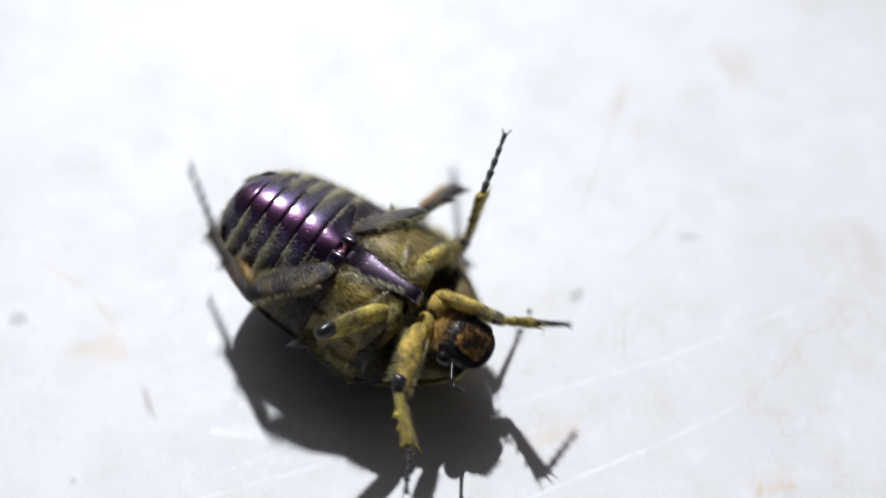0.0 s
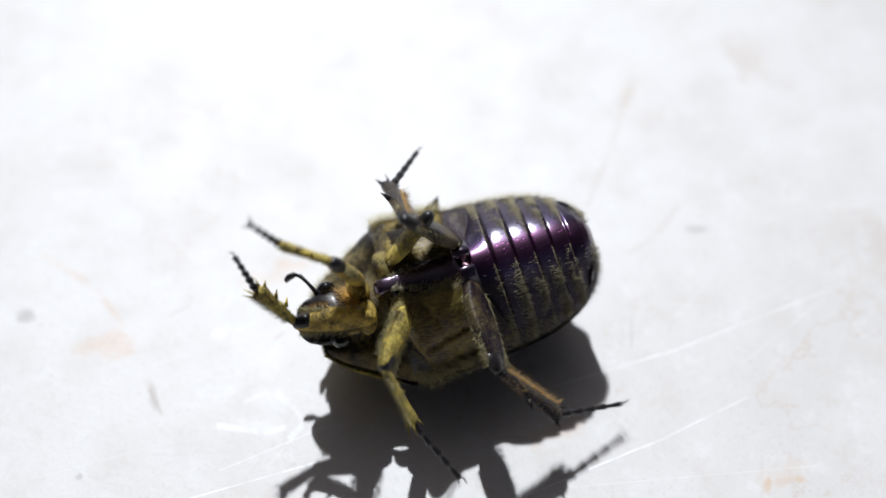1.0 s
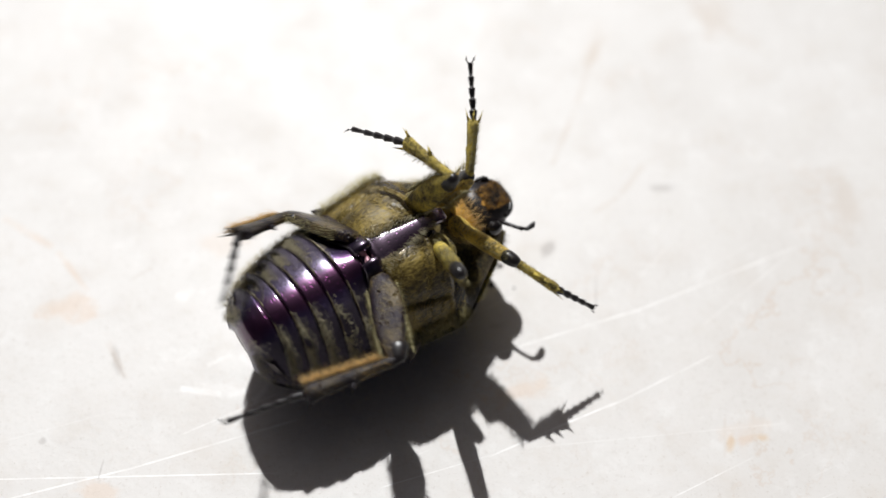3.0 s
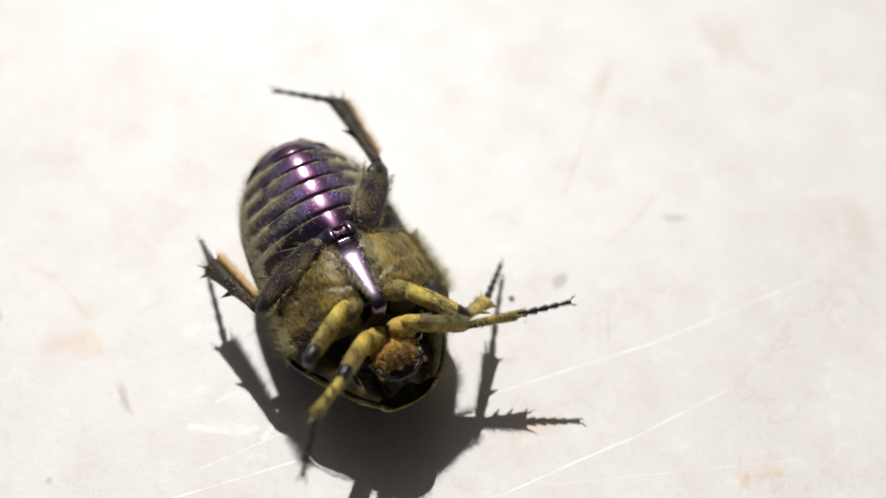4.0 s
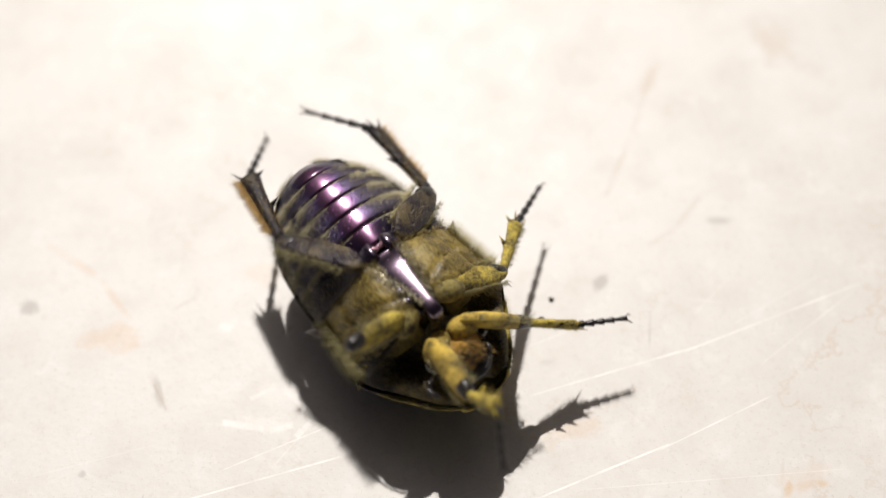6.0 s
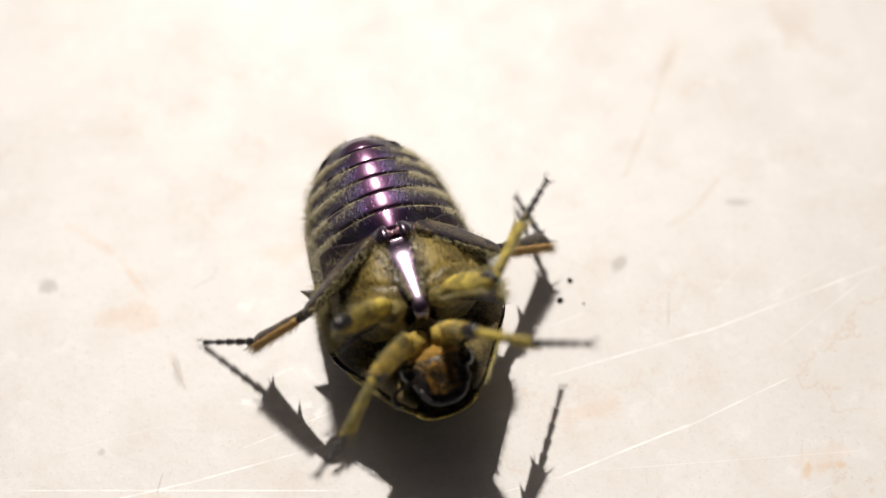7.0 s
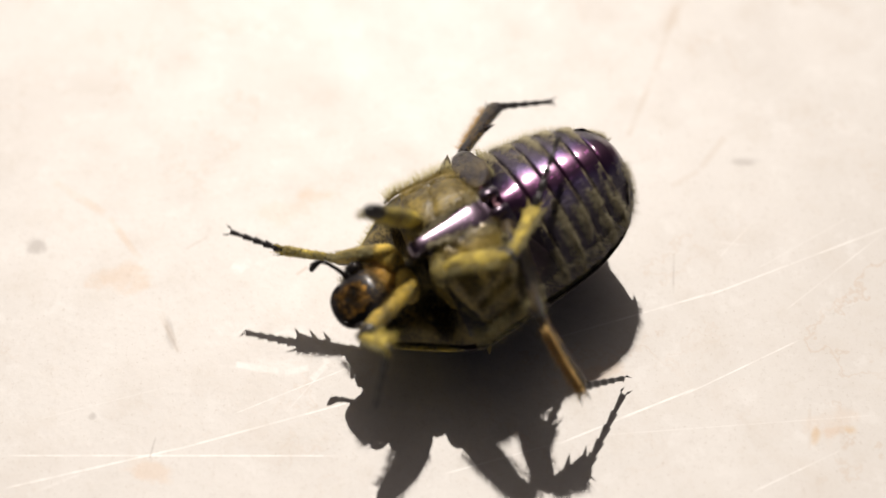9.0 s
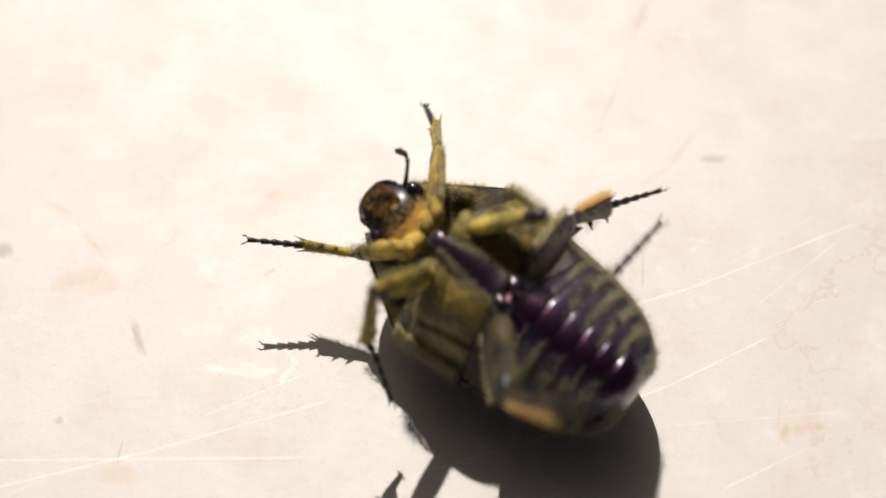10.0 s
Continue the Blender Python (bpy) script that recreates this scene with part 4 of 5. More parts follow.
def motions():
    nod([(0, 0, 0, 0), (0.3, 4, 0, 0.3), (0.5, 10, 0, 1.0), (0.7, 10, 0, 1.0), (0.9, 4, 0, 0.2), (1.2, 0, 0, 0), (1.4, 0, -20, 0), (1.55, 0, -20, 0), (1.75, 0, 0, -0.3), (1.9, 8, 0, -0.7), (2.1, 8, 0, -0.7), (2.4, 0, 0, 0), (3.7, 0, 0, 0), (3.95, 14, 0, 1.4), (4.5, 14, 0, 1.4), (4.7, 10, 0, 1.0), (4.9, 14, 0, 1.4), (6.1, 14, 0, 1.2), (6.4, 6, 0, 0.5), (7, 6, 0, 0.5), (7.3, 12, 0, 1.2), (7.6, 12, 0, 1.2), (7.9, 3, 0, 0.2), (8.2, 0, 0, 0), (8.4, 0, 0, -0.6), (8.6, 0, 0, -0.6), (8.9, 0, 0, 0), (10, 0, 0, 0)])
    walk(beetle, [
        (0, pose(-0.00452, -0.00385, 0.00399, -6.5, 8.6, -123.2)),
        (0.1, pose(-0.00454, -0.00711, 0.00398, -8.4, -1.7, -134.3)),
        (0.2, pose(-0.00389, -0.00764, 0.00397, -1.4, -0.8, -176.4)),
        (0.3, pose(-0.00338, -0.00673, 0.00393, -3.7, -0.4, 153.3)),
        (0.4, pose(-0.00474, -0.00507, 0.00390, -5.4, -2.9, 170.4)),
        (0.5, pose(-0.00382, -0.00317, 0.00390, -5.7, -1.1, 179.9)),
        (0.6, pose(-0.00399, -0.00344, 0.00401, -0.3, -3.9, 180)),
        (0.7, pose(-0.00432, -0.00274, 0.00398, -3.5, -6.6, 178.5)),
        (0.8, pose(-0.00368, -0.00345, 0.00401, -1.1, -5.6, 133.5)),
        (0.9, pose(-0.00386, -0.00383, 0.00426, 4, -9.7, 129.4)),
        (1, pose(-0.00181, -0.00426, 0.00402, -4.6, -12.1, 109.2)),
        (1.1, pose(-0.00163, -0.00349, 0.00411, -11.8, -8.8, 111.8)),
        (1.2, pose(-0.00229, -0.00297, 0.00394, -5.7, -6.3, 95.1)),
        (1.3, pose(-0.00226, -0.00426, 0.00405, -0.5, -8.7, 71.5)),
        (1.4, pose(-0.00276, -0.00428, 0.00402, -1.4, -7.1, 66.5)),
        (1.5, pose(-0.00308, -0.00488, 0.00406, 1.9, -3.2, 82.6)),
        (1.6, pose(-0.00218, -0.00377, 0.00401, -0.2, -3.8, 56.3)),
        (1.7, pose(-0.00061, -0.00388, 0.00429, 5.1, -6, 53.8)),
        (1.8, pose(-0.00204, -0.00510, 0.00444, 7.2, -7.7, 15.8)),
        (1.9, pose(-0.00097, -0.00509, 0.00435, 6.3, -4.6, 0.2)),
        (2, pose(-0.00191, -0.00540, 0.00425, 4.9, 2.5, 4.6)),
        (2.1, pose(-0.00173, -0.00463, 0.00444, 8, 0.8, 2.4)),
        (2.2, pose(-0.00034, -0.00506, 0.00467, 10, 1.1, 2.1)),
        (2.4, pose(-0.00063, -0.00496, 0.00458, 9.1, 3.6, -12.1)),
        (2.6, pose(-0.00092, -0.00490, 0.00414, 2.8, -5.6, -27.6)),
        (2.8, pose(-0.00121, -0.00480, 0.00397, -2.4, 3.7, -42)),
        (3, pose(-0.00150, -0.00475, 0.00407, -0.5, 10.3, -56.5)),
        (3.15, pose(-0.00172, -0.00466, 0.00397, -2.3, 4, -67.5)),
        (3.3, pose(-0.00195, -0.00453, 0.00393, -6.2, 4.7, -78.8)),
        (3.4, pose(-0.00190, -0.00444, 0.00392, -5.8, 4.4, -84.3)),
        (3.5, pose(-0.00253, -0.00307, 0.00406, -6.7, 12.5, -103.6)),
        (3.6, pose(-0.00287, -0.00523, 0.00414, -15.5, 4.9, -93.9)),
        (3.7, pose(-0.00337, -0.00556, 0.00403, -10.7, 1.6, -95.3)),
        (3.8, pose(-0.00507, -0.00556, 0.00393, -6.1, -4, -98.6)),
        (3.9, pose(-0.00425, -0.00524, 0.00404, 1, -4.4, -139.8)),
        (4, pose(-0.00443, -0.00483, 0.00395, -3.4, -2.8, -152.7)),
        (4.1, pose(-0.00365, -0.00493, 0.00394, -5.8, -5.9, -161.8)),
        (4.2, pose(-0.00241, -0.00400, 0.00407, -11.5, -5.5, -170.1)),
        (4.3, pose(-0.00379, -0.00333, 0.00405, -10.7, -4.7, -159.5)),
        (4.4, pose(-0.00510, -0.00284, 0.00398, -2.3, -5, -167.8)),
        (4.5, pose(-0.00417, -0.00275, 0.00397, -3.7, -6.5, 179.0)),
        (4.6, pose(-0.00338, -0.00284, 0.00395, -5, -7.5, 165.5)),
        (4.7, pose(-0.00136, -0.00201, 0.00394, -3.2, -0.3, 143.7)),
        (4.8, pose(-0.00165, -0.00181, 0.00392, -6.2, 1.6, 157.1)),
        (4.9, pose(-0.00391, -0.00192, 0.00398, -0.6, 0.7, -174.4)),
        (5, pose(-0.00426, -0.00243, 0.00398, -2.2, -4.0, -177.0)),
        (5.1, pose(-0.00414, -0.00334, 0.00398, -0.7, -0, -174.2)),
        (5.2, pose(-0.00338, -0.00363, 0.00402, -9.9, 2.5, -179.3)),
        (5.3, pose(-0.00151, -0.00261, 0.00408, 1.3, 7.9, 178.4)),
        (5.4, pose(-0.00322, -0.00328, 0.00398, -2.1, 4.9, -159.9)),
        (5.5, pose(-0.00357, -0.00261, 0.00398, -3.5, 7.4, -148.3)),
        (5.6, pose(-0.00359, -0.00334, 0.00400, -1.2, 5.2, -148.2)),
        (5.7, pose(-0.00415, -0.00363, 0.00406, -12.2, 0.4, -145.5)),
        (5.8, pose(-0.00318, -0.00209, 0.00406, 1.8, 3, -159.2)),
        (5.9, pose(-0.00291, -0.00185, 0.00420, 4, 3.7, -154.4)),
        (6, pose(-0.00329, -0.00546, 0.00398, -1.9, 4.6, -139.7)),
        (6.1, pose(-0.00264, -0.00563, 0.00419, 3.8, 3.2, -130.2)),
        (6.2, pose(-0.00486, -0.00542, 0.00390, -5.2, -2.3, -100.6)),
        (6.4, pose(-0.00476, -0.00574, 0.00394, -3.3, 2.3, -115.7)),
        (6.6, pose(-0.00469, -0.00596, 0.00394, -7, 0.8, -130.4)),
        (6.8, pose(-0.00460, -0.00624, 0.00397, -5.7, -9.9, -144.1)),
        (7, pose(-0.00450, -0.00659, 0.00399, -0.3, 0.5, -159.8)),
        (7.15, pose(-0.00443, -0.00678, 0.00399, -1.1, 3.4, -171)),
        (7.3, pose(-0.00436, -0.00697, 0.00396, -2, 0, 178)),
        (7.4, pose(-0.00593, -0.00664, 0.00409, 2.2, -4.2, -180)),
        (7.5, pose(-0.00470, -0.00661, 0.00398, -1.2, 2.6, 175.4)),
        (7.6, pose(-0.00339, -0.00596, 0.00414, 3.3, -0.7, 163.3)),
        (7.7, pose(-0.00332, -0.00640, 0.00422, 4.6, 1.3, 154.7)),
        (7.8, pose(-0.00177, -0.00661, 0.00398, -0.6, -0.2, 134)),
        (7.9, pose(-0.00163, -0.00641, 0.00392, -4.2, -1.7, 132.8)),
        (8, pose(-0.00226, -0.00571, 0.00396, -2.3, 2.4, 144.4)),
        (8.1, pose(-0.00368, -0.00635, 0.00408, 2.1, -3, 119.3)),
        (8.2, pose(-0.00336, -0.00703, 0.00397, -1.6, 2, 84.5)),
        (8.3, pose(-0.00394, -0.00794, 0.00433, 6.2, 1.6, 91.2)),
        (8.4, pose(-0.00284, -0.00798, 0.00498, 12.5, 4.7, 67.9)),
        (8.5, pose(-0.00279, -0.00756, 0.00397, -1.7, 2.1, 97.0)),
        (8.6, pose(-0.00278, -0.00706, 0.00424, 4.9, -1.3, 95)),
        (8.7, pose(-0.00276, -0.00797, 0.00453, 8.8, -1.6, 90.7)),
        (8.8, pose(-0.00238, -0.00786, 0.00448, 8.4, 0.3, 92.3)),
        (8.9, pose(-0.00188, -0.00738, 0.00400, 0.3, -0.2, 100.6)),
        (9, pose(-0.00154, -0.00595, 0.00392, -4.6, -2.5, 122.7)),
        (9.1, pose(-0.00209, -0.00660, 0.00392, -4.8, -4.5, 121.2)),
        (9.2, pose(-0.00129, -0.00669, 0.00405, 0.8, -6.3, 101.2)),
        (9.3, pose(-0.00080, -0.00699, 0.00434, 6.1, -4.4, 100.9)),
        (9.4, pose(-0.00091, -0.00758, 0.00404, 0, -6.5, 94.6)),
        (9.5, pose(0.00117, -0.00832, 0.00413, 2, -9, 74.1)),
        (9.6, pose(0.00043, -0.00576, 0.00408, -0, -10, 98.5)),
        (9.7, pose(0.00190, -0.00518, 0.00402, -0, -4.9, 95.9)),
        (9.9, pose(0.00073, -0.00721, 0.00413, 2.6, -5.1, 58.1)),
        (10, pose(0.00155, -0.00769, 0.00443, 6.3, -17, 50.8)),
    ])
    swing("front", -1,
          [(0, -20, -26), (0.2, -31, 22), (0.5, 38, 57), (0.8, -62, 11), (1, 13, 5), (1.2, -59, 22), (1.5, -21, 44), (1.8, -32, 62), (2, -48, 68), (2.2, 19, 61), (2.5, 30, 59), (2.85, 60, 70), (3.3, 4, 84), (3.5, -46, -40), (3.8, 58, 70), (4, -76, -31), (4.2, -19, 59), (4.5, -87, -38), (4.7, -46, 20), (5, -41, 28), (5.2, -21, 37), (5.5, -29, 42), (5.8, -21, 5), (6, -63, -34), (6.2, 30, 46), (6.5, -13, 41), (6.9, -19, 60), (7.3, -15, 30), (7.5, 20, 33), (7.8, 18, 19), (8, -46, 18), (8.2, -35, 35), (8.5, -26, -37), (8.8, -56, -11), (9, -23, 12), (9.2, -51, 2), (9.5, -26, -40), (9.7, -10, 29), (9.88, -37, -41), (10, -33, -41)],
          [(0, -2, 54), (0.2, -22, 34), (0.5, -20, 3), (0.8, -33, 44), (1, 49, 42), (1.2, 8, -8), (1.5, 21, -15), (1.8, -13, 9), (2, -4, -28), (2.2, 11, -24), (2.5, -22, 2), (2.85, -53, 30), (3.3, -64, 33), (3.5, -46, 10), (3.8, -53, 31), (4, -72, 12), (4.2, -60, 5), (4.5, -95, -29), (4.7, -35, 16), (5, -5, 32), (5.2, -26, -13), (5.5, -115, -55), (5.8, -33, 38), (6, -59, -28), (6.2, -45, 26), (6.5, -113, -54), (6.9, -58, 12), (7.3, -4, 29), (7.5, 52, 58), (7.8, -36, -21), (8, -20, 8), (8.2, 67, -4), (8.5, -2, -20), (8.8, -26, 29), (9, -112, 49), (9.2, -5, -43), (9.5, -40, 37), (9.7, 15, 67), (9.88, -28, -6), (10, -28, -2)],
          [(0, -49, -42), (0.2, -26, 31), (0.5, 46, 37), (0.8, -34, 30), (1, 69, 66), (1.2, -23, 37), (1.5, 9, -6), (1.8, -20, 17), (2, 18, -26), (2.2, 37, 14), (2.5, 42, 36), (2.85, -64, 34), (3.3, -66, 11), (3.5, -53, 10), (3.8, -63, 36), (4, -73, 15), (4.2, -69, 10), (4.5, -138, -20), (4.7, -37, 34), (5, -41, -30), (5.2, -39, -9), (5.5, -29, 81), (5.8, -24, 46), (6, -62, -10), (6.2, -53, 17), (6.5, -138, -47), (6.9, -69, 10), (7.3, 1, 47), (7.5, 17, 72), (7.8, -41, -29), (8, -42, 27), (8.2, 101, 71), (8.5, -33, -7), (8.8, -30, 8), (9, -45, -20), (9.2, -33, 14), (9.5, -40, 7), (9.7, 17, 65), (9.88, -33, 4), (10, -33, 11)])
    swing("hind", -1,
          [(0, -66, -30), (0.2, -130, -27), (0.5, -55, 17), (0.8, -121, -4), (1, -88, 1), (1.2, -121, -9), (1.5, -88, -21), (1.8, -134, -25), (2, -89, -43), (2.2, -82, -36), (2.5, -92, -36), (2.85, -97, -35), (3.3, -154, -18), (3.5, -88, -48), (3.8, -96, -36), (4, -143, -14), (4.2, -71, -31), (4.5, -135, -14), (4.7, -79, -30), (5, -128, -21), (5.2, -59, -32), (5.5, -133, -22), (5.8, -103, -39), (6, -122, -31), (6.2, -68, -33), (6.5, -127, -19), (6.9, -74, -32), (7.3, -71, -36), (7.5, -89, -37), (7.8, -77, -21), (8, -73, -12), (8.2, -156, -13), (8.5, -72, -25), (8.8, -113, 5), (9, -74, -1), (9.2, -106, 12), (9.5, -93, -20), (9.7, -78, -21), (9.88, -133, 23), (10, -137, 33)],
          [(0, -89, -43), (0.2, -171, -31), (0.5, -100, -43), (0.8, -174, -39), (1, -136, -42), (1.2, -131, 19), (1.5, -123, 10), (1.8, 175, 31), (2, -141, -12), (2.2, -140, 31), (2.5, -55, 34), (2.85, 141, 64), (3.3, -164, -27), (3.5, -141, -45), (3.8, 141, 64), (4, 178, -2), (4.2, -112, -43), (4.5, -178, -10), (4.7, -158, -24), (5, 156, 8), (5.2, -107, -52), (5.5, 165, -10), (5.8, -122, 8), (6, -179, 3), (6.2, -80, -24), (6.5, 171, -8), (6.9, -112, -43), (7.3, -114, -36), (7.5, -122, -41), (7.8, -134, -36), (8, -113, -50), (8.2, -169, 37), (8.5, -120, -71), (8.8, 153, -12), (9, -100, -48), (9.2, -147, -42), (9.5, 178, -36), (9.7, -104, -51), (9.88, 167, 54), (10, 161, 53)],
          [(0, -123, -50), (0.2, 153, -30), (0.5, -155, -48), (0.8, 142, -26), (1, -177, -26), (1.2, -145, 58), (1.5, -119, 51), (1.8, 179, 54), (2, 179, 31), (2.2, 178, 31), (2.5, -125, -47), (2.85, 117, 30), (3.3, 165, -33), (3.5, 162, -29), (3.8, 117, 30), (4, 138, -17), (4.2, 178, -29), (4.5, 159, -37), (4.7, 153, -24), (5, 115, 16), (5.2, 173, -16), (5.5, 134, -2), (5.8, -126, -18), (6, 146, 3), (6.2, -136, -22), (6.5, 140, -1), (6.9, 177, -16), (7.3, 177, -25), (7.5, -178, -25), (7.8, 178, -23), (8, -166, -47), (8.2, -166, 44), (8.5, -131, 18), (8.8, 148, -17), (9, 179, -49), (9.2, 144, -23), (9.5, -160, 44), (9.7, -119, 35), (9.88, 137, 75), (10, 126, 71)])
    swing("middle", -1,
          [(0, -75, -32), (0.2, -46, 20), (0.5, -84, -43), (0.8, -65, -9), (1, -57, 31), (1.2, -93, 1), (1.5, -65, 23), (1.8, -110, 46), (2, -107, 46), (2.2, -118, 35), (2.5, -91, -41), (2.85, 32, 60), (3.3, 77, 76), (3.5, -58, 69), (3.8, 31, 60), (4, -52, -26), (4.2, -48, 56), (4.5, -28, 32), (4.7, -70, 21), (5, -85, -41), (5.2, -45, 29), (5.5, -77, -40), (5.8, -12, 6), (6, -86, -38), (6.2, 24, 63), (6.5, -71, -45), (6.9, -47, 57), (7.3, -42, 16), (7.5, -128, -19), (7.8, -50, -4), (8, -85, 28), (8.2, -73, -13), (8.5, -92, 16), (8.8, -51, -22), (9, -136, 42), (9.2, -64, 8), (9.5, -68, 30), (9.7, -149, 28), (9.88, -73, 41), (10, -68, 52)],
          [(0, -99, 59), (0.2, -127, -25), (0.5, -98, 38), (0.8, -121, -50), (1, -102, -38), (1.2, -141, -52), (1.5, -89, -54), (1.8, -69, -40), (2, -50, -49), (2.2, -77, -56), (2.5, -124, -14), (2.85, -103, -12), (3.3, -100, -29), (3.5, -134, -69), (3.8, -103, -12), (4, -121, -45), (4.2, -140, 4), (4.5, -13, 43), (4.7, -162, -35), (5, -91, 32), (5.2, -76, -51), (5.5, -109, -16), (5.8, -124, -48), (6, -127, -15), (6.2, -115, -5), (6.5, -104, -16), (6.9, -140, 2), (7.3, -126, -47), (7.5, -175, -23), (7.8, -126, -55), (8, -168, -19), (8.2, -106, -55), (8.5, 162, -51), (8.8, -116, -67), (9, 142, -24), (9.2, -118, -52), (9.5, -94, -61), (9.7, -76, -51), (9.88, -110, -61), (10, -107, -56)],
          [(0, -104, -2), (0.2, -108, -24), (0.5, -120, -24), (0.8, -98, -26), (1, -116, -30), (1.2, -123, -40), (1.5, -80, -33), (1.8, -105, -27), (2, -53, -35), (2.2, -128, -58), (2.5, -148, -20), (2.85, -112, -35), (3.3, -113, -39), (3.5, -125, -49), (3.8, -112, -35), (4, -134, -28), (4.2, -145, -20), (4.5, -122, -55), (4.7, -49, -62), (5, -78, 24), (5.2, -49, -62), (5.5, -91, -9), (5.8, -168, -31), (6, -118, -27), (6.2, -107, -45), (6.5, -86, -9), (6.9, -145, -20), (7.3, -102, -21), (7.5, -105, -48), (7.8, -137, -37), (8, -143, -14), (8.2, -144, -53), (8.5, -138, 23), (8.8, -101, -49), (9, 140, 8), (9.2, -138, -33), (9.5, -97, -9), (9.7, -49, -62), (9.88, -149, -48), (10, -144, -45)])
    swing("front", 1,
          [(0, 74, 11), (0.2, 16, 51), (0.5, 38, 15), (0.8, 15, 53), (1, 5, 75), (1.2, -32, 63), (1.5, 85, 1), (1.8, 95, 51), (2, 48, -23), (2.2, 56, -31), (2.5, 31, 20), (2.85, 77, 22), (3.3, 78, 39), (3.5, 81, 13), (3.8, 76, 21), (4, 49, 29), (4.2, 51, 31), (4.5, 87, -52), (4.7, -12, 57), (5, 26, 15), (5.2, 9, 53), (5.5, 33, 20), (5.8, 46, 26), (6, 8, 18), (6.2, 52, -21), (6.5, 45, 13), (6.9, 51, 32), (7.3, 12, 35), (7.5, 110, -57), (7.8, -3, 62), (8, 62, -32), (8.2, -85, 52), (8.5, 69, -25), (8.8, -45, 55), (9, 45, -41), (9.2, -7, 79), (9.5, 56, -14), (9.7, 42, -24), (9.88, 48, -25), (10, 51, -23)],
          [(0, 44, -13), (0.2, 53, 37), (0.5, 24, -56), (0.8, 92, -10), (1, 39, -7), (1.2, 59, 16), (1.5, 91, -34), (1.8, 91, 55), (2, 105, 59), (2.2, 36, -19), (2.5, 25, -60), (2.85, 60, -21), (3.3, 2, -58), (3.5, 32, -26), (3.8, 59, -23), (4, 53, 23), (4.2, 51, -24), (4.5, 72, -5), (4.7, 80, -25), (5, -5, 7), (5.2, 57, 0), (5.5, -30, 38), (5.8, 8, 27), (6, -7, 47), (6.2, 48, 22), (6.5, -24, 36), (6.9, 51, -26), (7.3, 28, -15), (7.5, 60, 0), (7.8, 45, 10), (8, 81, -25), (8.2, 65, -17), (8.5, 44, 29), (8.8, 70, -32), (9, 41, 3), (9.2, 62, -47), (9.5, 55, 13), (9.7, 67, 3), (9.88, 44, -42), (10, 41, -46)],
          [(0, 60, 25), (0.2, 59, 54), (0.5, 54, 24), (0.8, 109, -13), (1, 27, 63), (1.2, 64, 16), (1.5, 94, -40), (1.8, 74, 15), (2, 42, -38), (2.2, 40, -33), (2.5, 50, 24), (2.85, 63, -21), (3.3, -32, -40), (3.5, 56, -24), (3.8, 63, -21), (4, 39, -26), (4.2, 48, 20), (4.5, 58, 36), (4.7, 94, -51), (5, 8, 29), (5.2, 55, -45), (5.5, 34, -30), (5.8, 39, -31), (6, 34, -21), (6.2, 59, 32), (6.5, 40, -33), (6.9, 48, 21), (7.3, 35, -10), (7.5, 76, 10), (7.8, 66, -8), (8, 90, -14), (8.2, 69, -25), (8.5, 50, 22), (8.8, 40, -33), (9, 50, 8), (9.2, 76, -33), (9.5, 59, -13), (9.7, 64, 6), (9.88, 32, -44), (10, 28, -47)])
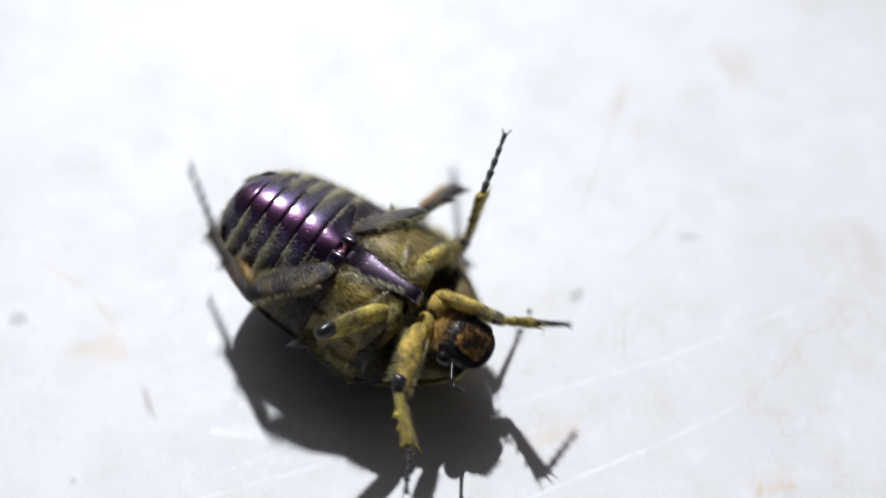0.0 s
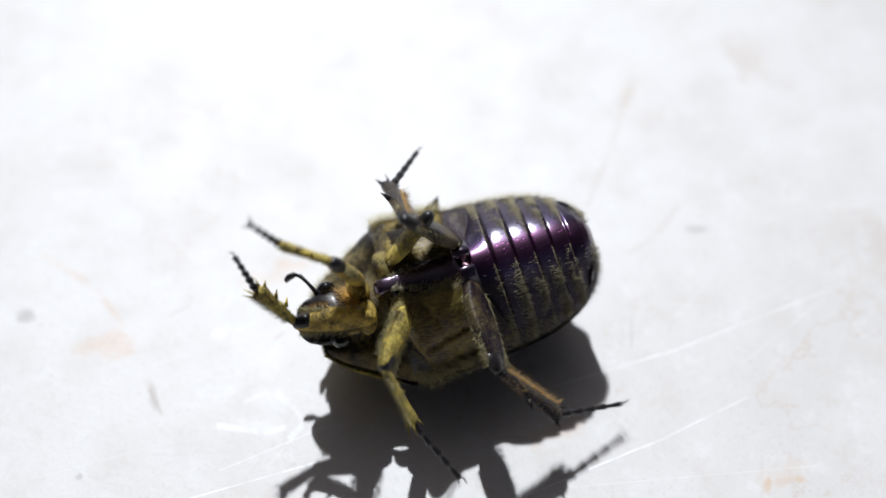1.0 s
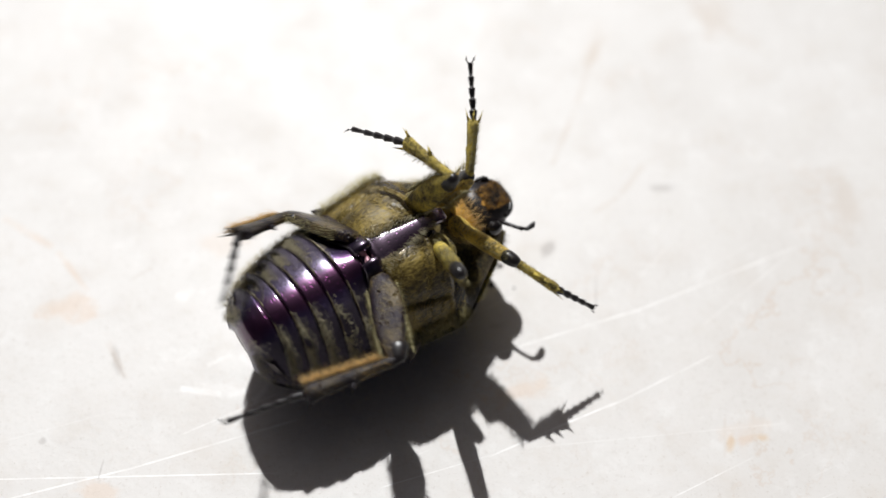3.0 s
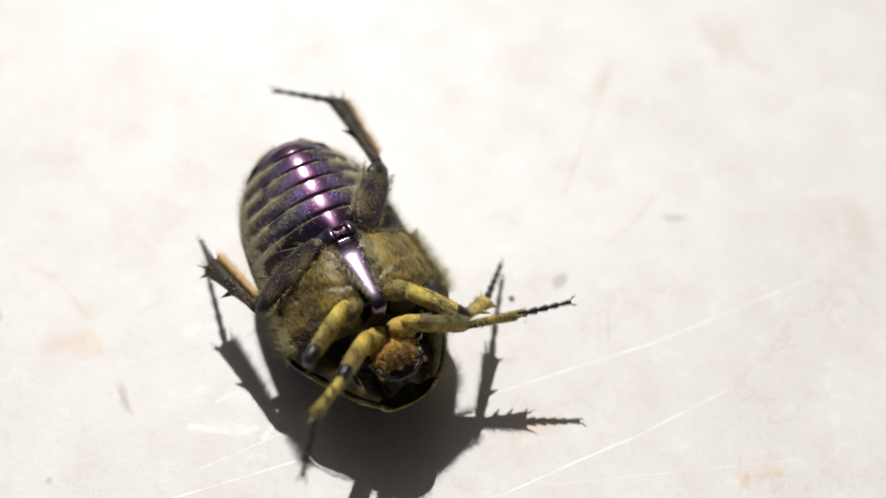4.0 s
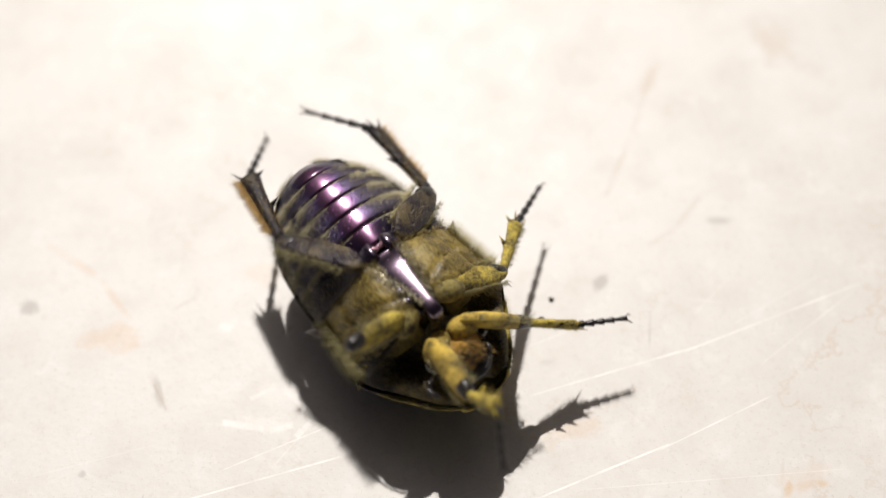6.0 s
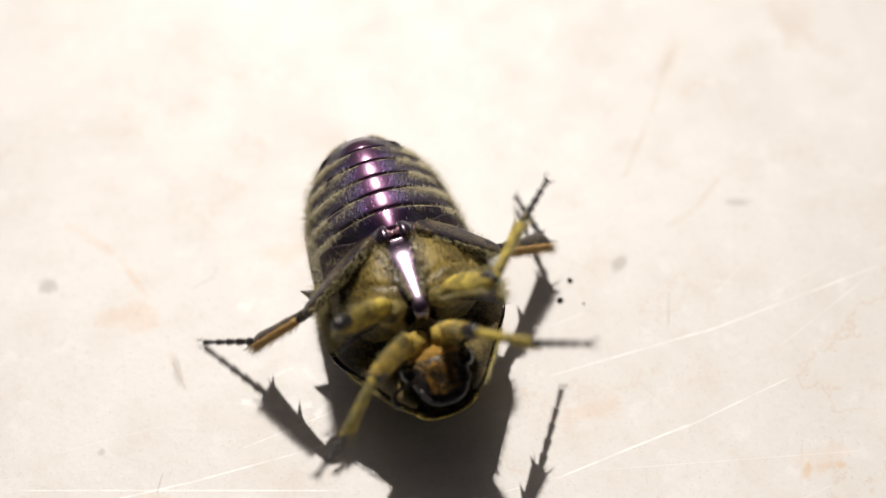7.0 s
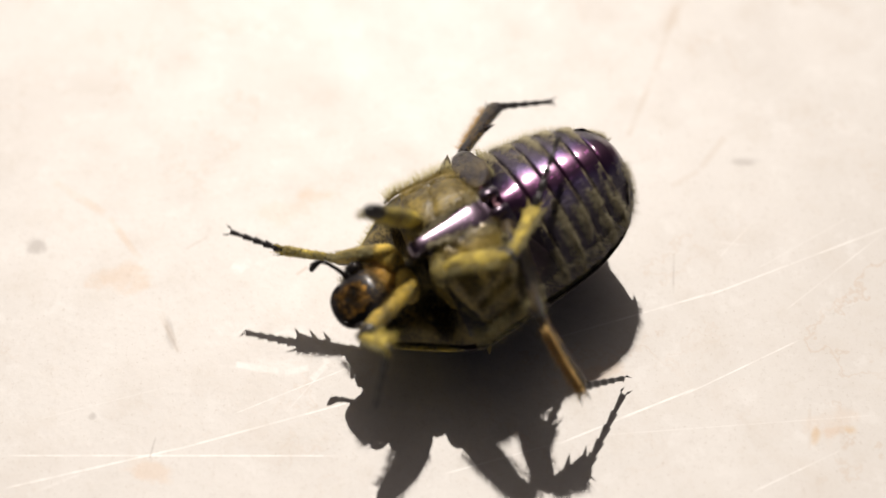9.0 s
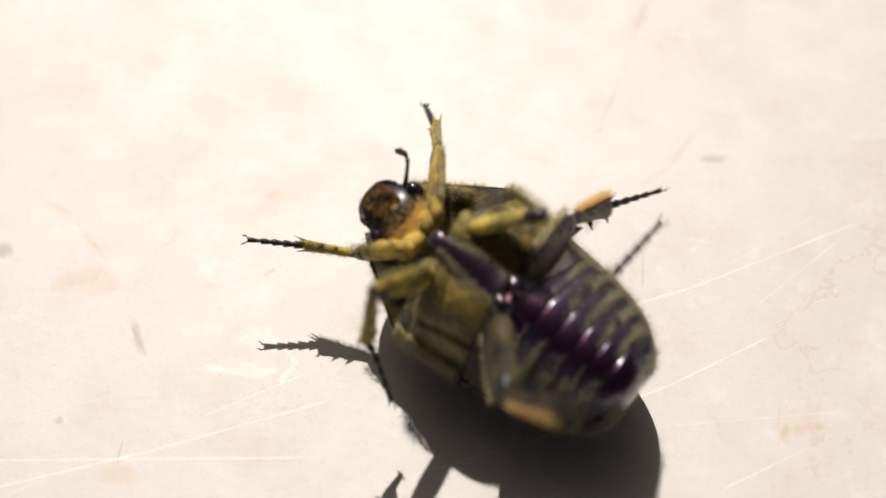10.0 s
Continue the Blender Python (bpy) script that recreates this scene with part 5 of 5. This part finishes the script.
    swing("hind", 1,
          [(0, 137, -19), (0.2, 42, 22), (0.5, 113, -25), (0.8, 76, -43), (1, 12, 57), (1.2, -144, 77), (1.5, 70, -40), (2, 69, -31), (2.2, 83, -42), (2.5, 116, -21), (2.85, 114, 10), (3.3, 104, 11), (3.5, 69, -23), (3.8, 113, 8), (4, 77, -36), (4.2, 60, -13), (4.5, 119, -32), (4.7, 72, -18), (5, 102, -18), (5.2, 75, -28), (5.5, 146, 5), (5.8, 90, -39), (6, 154, -10), (6.2, 126, -17), (6.5, 151, 16), (6.9, 62, -14), (7.3, 64, -29), (7.5, 124, 2), (7.8, 63, -31), (8, 102, -19), (8.2, 93, -37), (8.5, 105, -43), (8.8, 132, -36), (9, 103, -42), (9.2, 80, -43), (9.5, 74, -38), (9.7, 129, -36), (9.88, 84, -36), (10, 85, -37)],
          [(0, -151, -17), (0.2, 137, -40), (0.5, 145, 30), (0.8, 169, -24), (1, 93, -48), (1.2, 165, 11), (1.5, 157, -22), (2, 165, 3), (2.2, 134, -6), (2.5, 142, 32), (2.85, -157, -31), (3.3, 164, 45), (3.5, 98, -44), (3.8, -157, -31), (4, 168, -22), (4.2, 112, -54), (4.5, -177, 14), (4.7, 90, -37), (5, -171, 11), (5.2, 101, -35), (5.5, -146, 2), (5.8, 57, 18), (6, -168, -10), (6.2, -157, -27), (6.5, -141, 2), (6.9, 115, -55), (7.3, 110, -34), (7.5, -55, 42), (7.8, 107, -31), (8, 138, 4), (8.2, 150, -18), (8.5, -171, 17), (8.8, 160, -20), (9, 145, -24), (9.2, 121, -45), (9.5, 87, -50), (9.7, 162, -17), (9.88, 98, -54), (10, 100, -59)],
          [(0, -146, 0), (0.2, 157, -37), (0.5, 106, 42), (0.8, -174, -4), (1, 131, -36), (1.2, 135, -16), (1.5, 179, -36), (2, -173, 9), (2.2, 125, 32), (2.5, 121, 9), (2.85, -157, -36), (3.3, 172, 45), (3.5, 126, 33), (3.8, -157, -36), (4, -172, -41), (4.2, 127, -34), (4.5, -154, 6), (4.7, 123, -32), (5, -158, 10), (5.2, 152, -32), (5.5, -137, -9), (5.8, 132, -50), (6, -133, -28), (6.2, -160, -5), (6.5, -132, -8), (6.9, 127, -34), (7.3, 117, -18), (7.5, -104, -72), (7.8, 158, -29), (8, 112, 9), (8.2, -176, -28), (8.5, 138, -28), (8.8, 171, -19), (9, -173, -30), (9.2, 133, -20), (9.5, 150, 52), (9.7, 163, -23), (9.88, 113, -22), (10, 116, -38)])
    swing("middle", 1,
          [(0, 117, 28), (0.2, 152, 70), (0.5, 118, 59), (0.8, -167, 75), (1, 169, 55), (1.2, 140, 75), (1.5, 118, 74), (1.8, 96, 61), (2, 124, 59), (2.2, 121, 54), (2.5, 115, 63), (2.85, 110, 45), (3.3, 104, 66), (3.5, 116, 79), (3.8, 110, 45), (4, 52, 19), (4.2, 60, 33), (4.5, 27, 34), (4.7, 72, 77), (5, 47, 39), (5.2, 28, 39), (5.5, 34, 34), (5.8, 68, 43), (6, 80, 40), (6.2, 110, 52), (6.5, 43, 31), (6.9, 60, 34), (7.3, 83, 75), (7.5, 115, 70), (7.8, -104, 79), (8, 146, 76), (8.2, -160, 57), (8.5, 166, 54), (9, 1, 59), (9.2, 64, 84), (9.5, 130, 67), (9.7, 45, 75), (9.88, 150, 42), (10, 141, 34)])


motions()
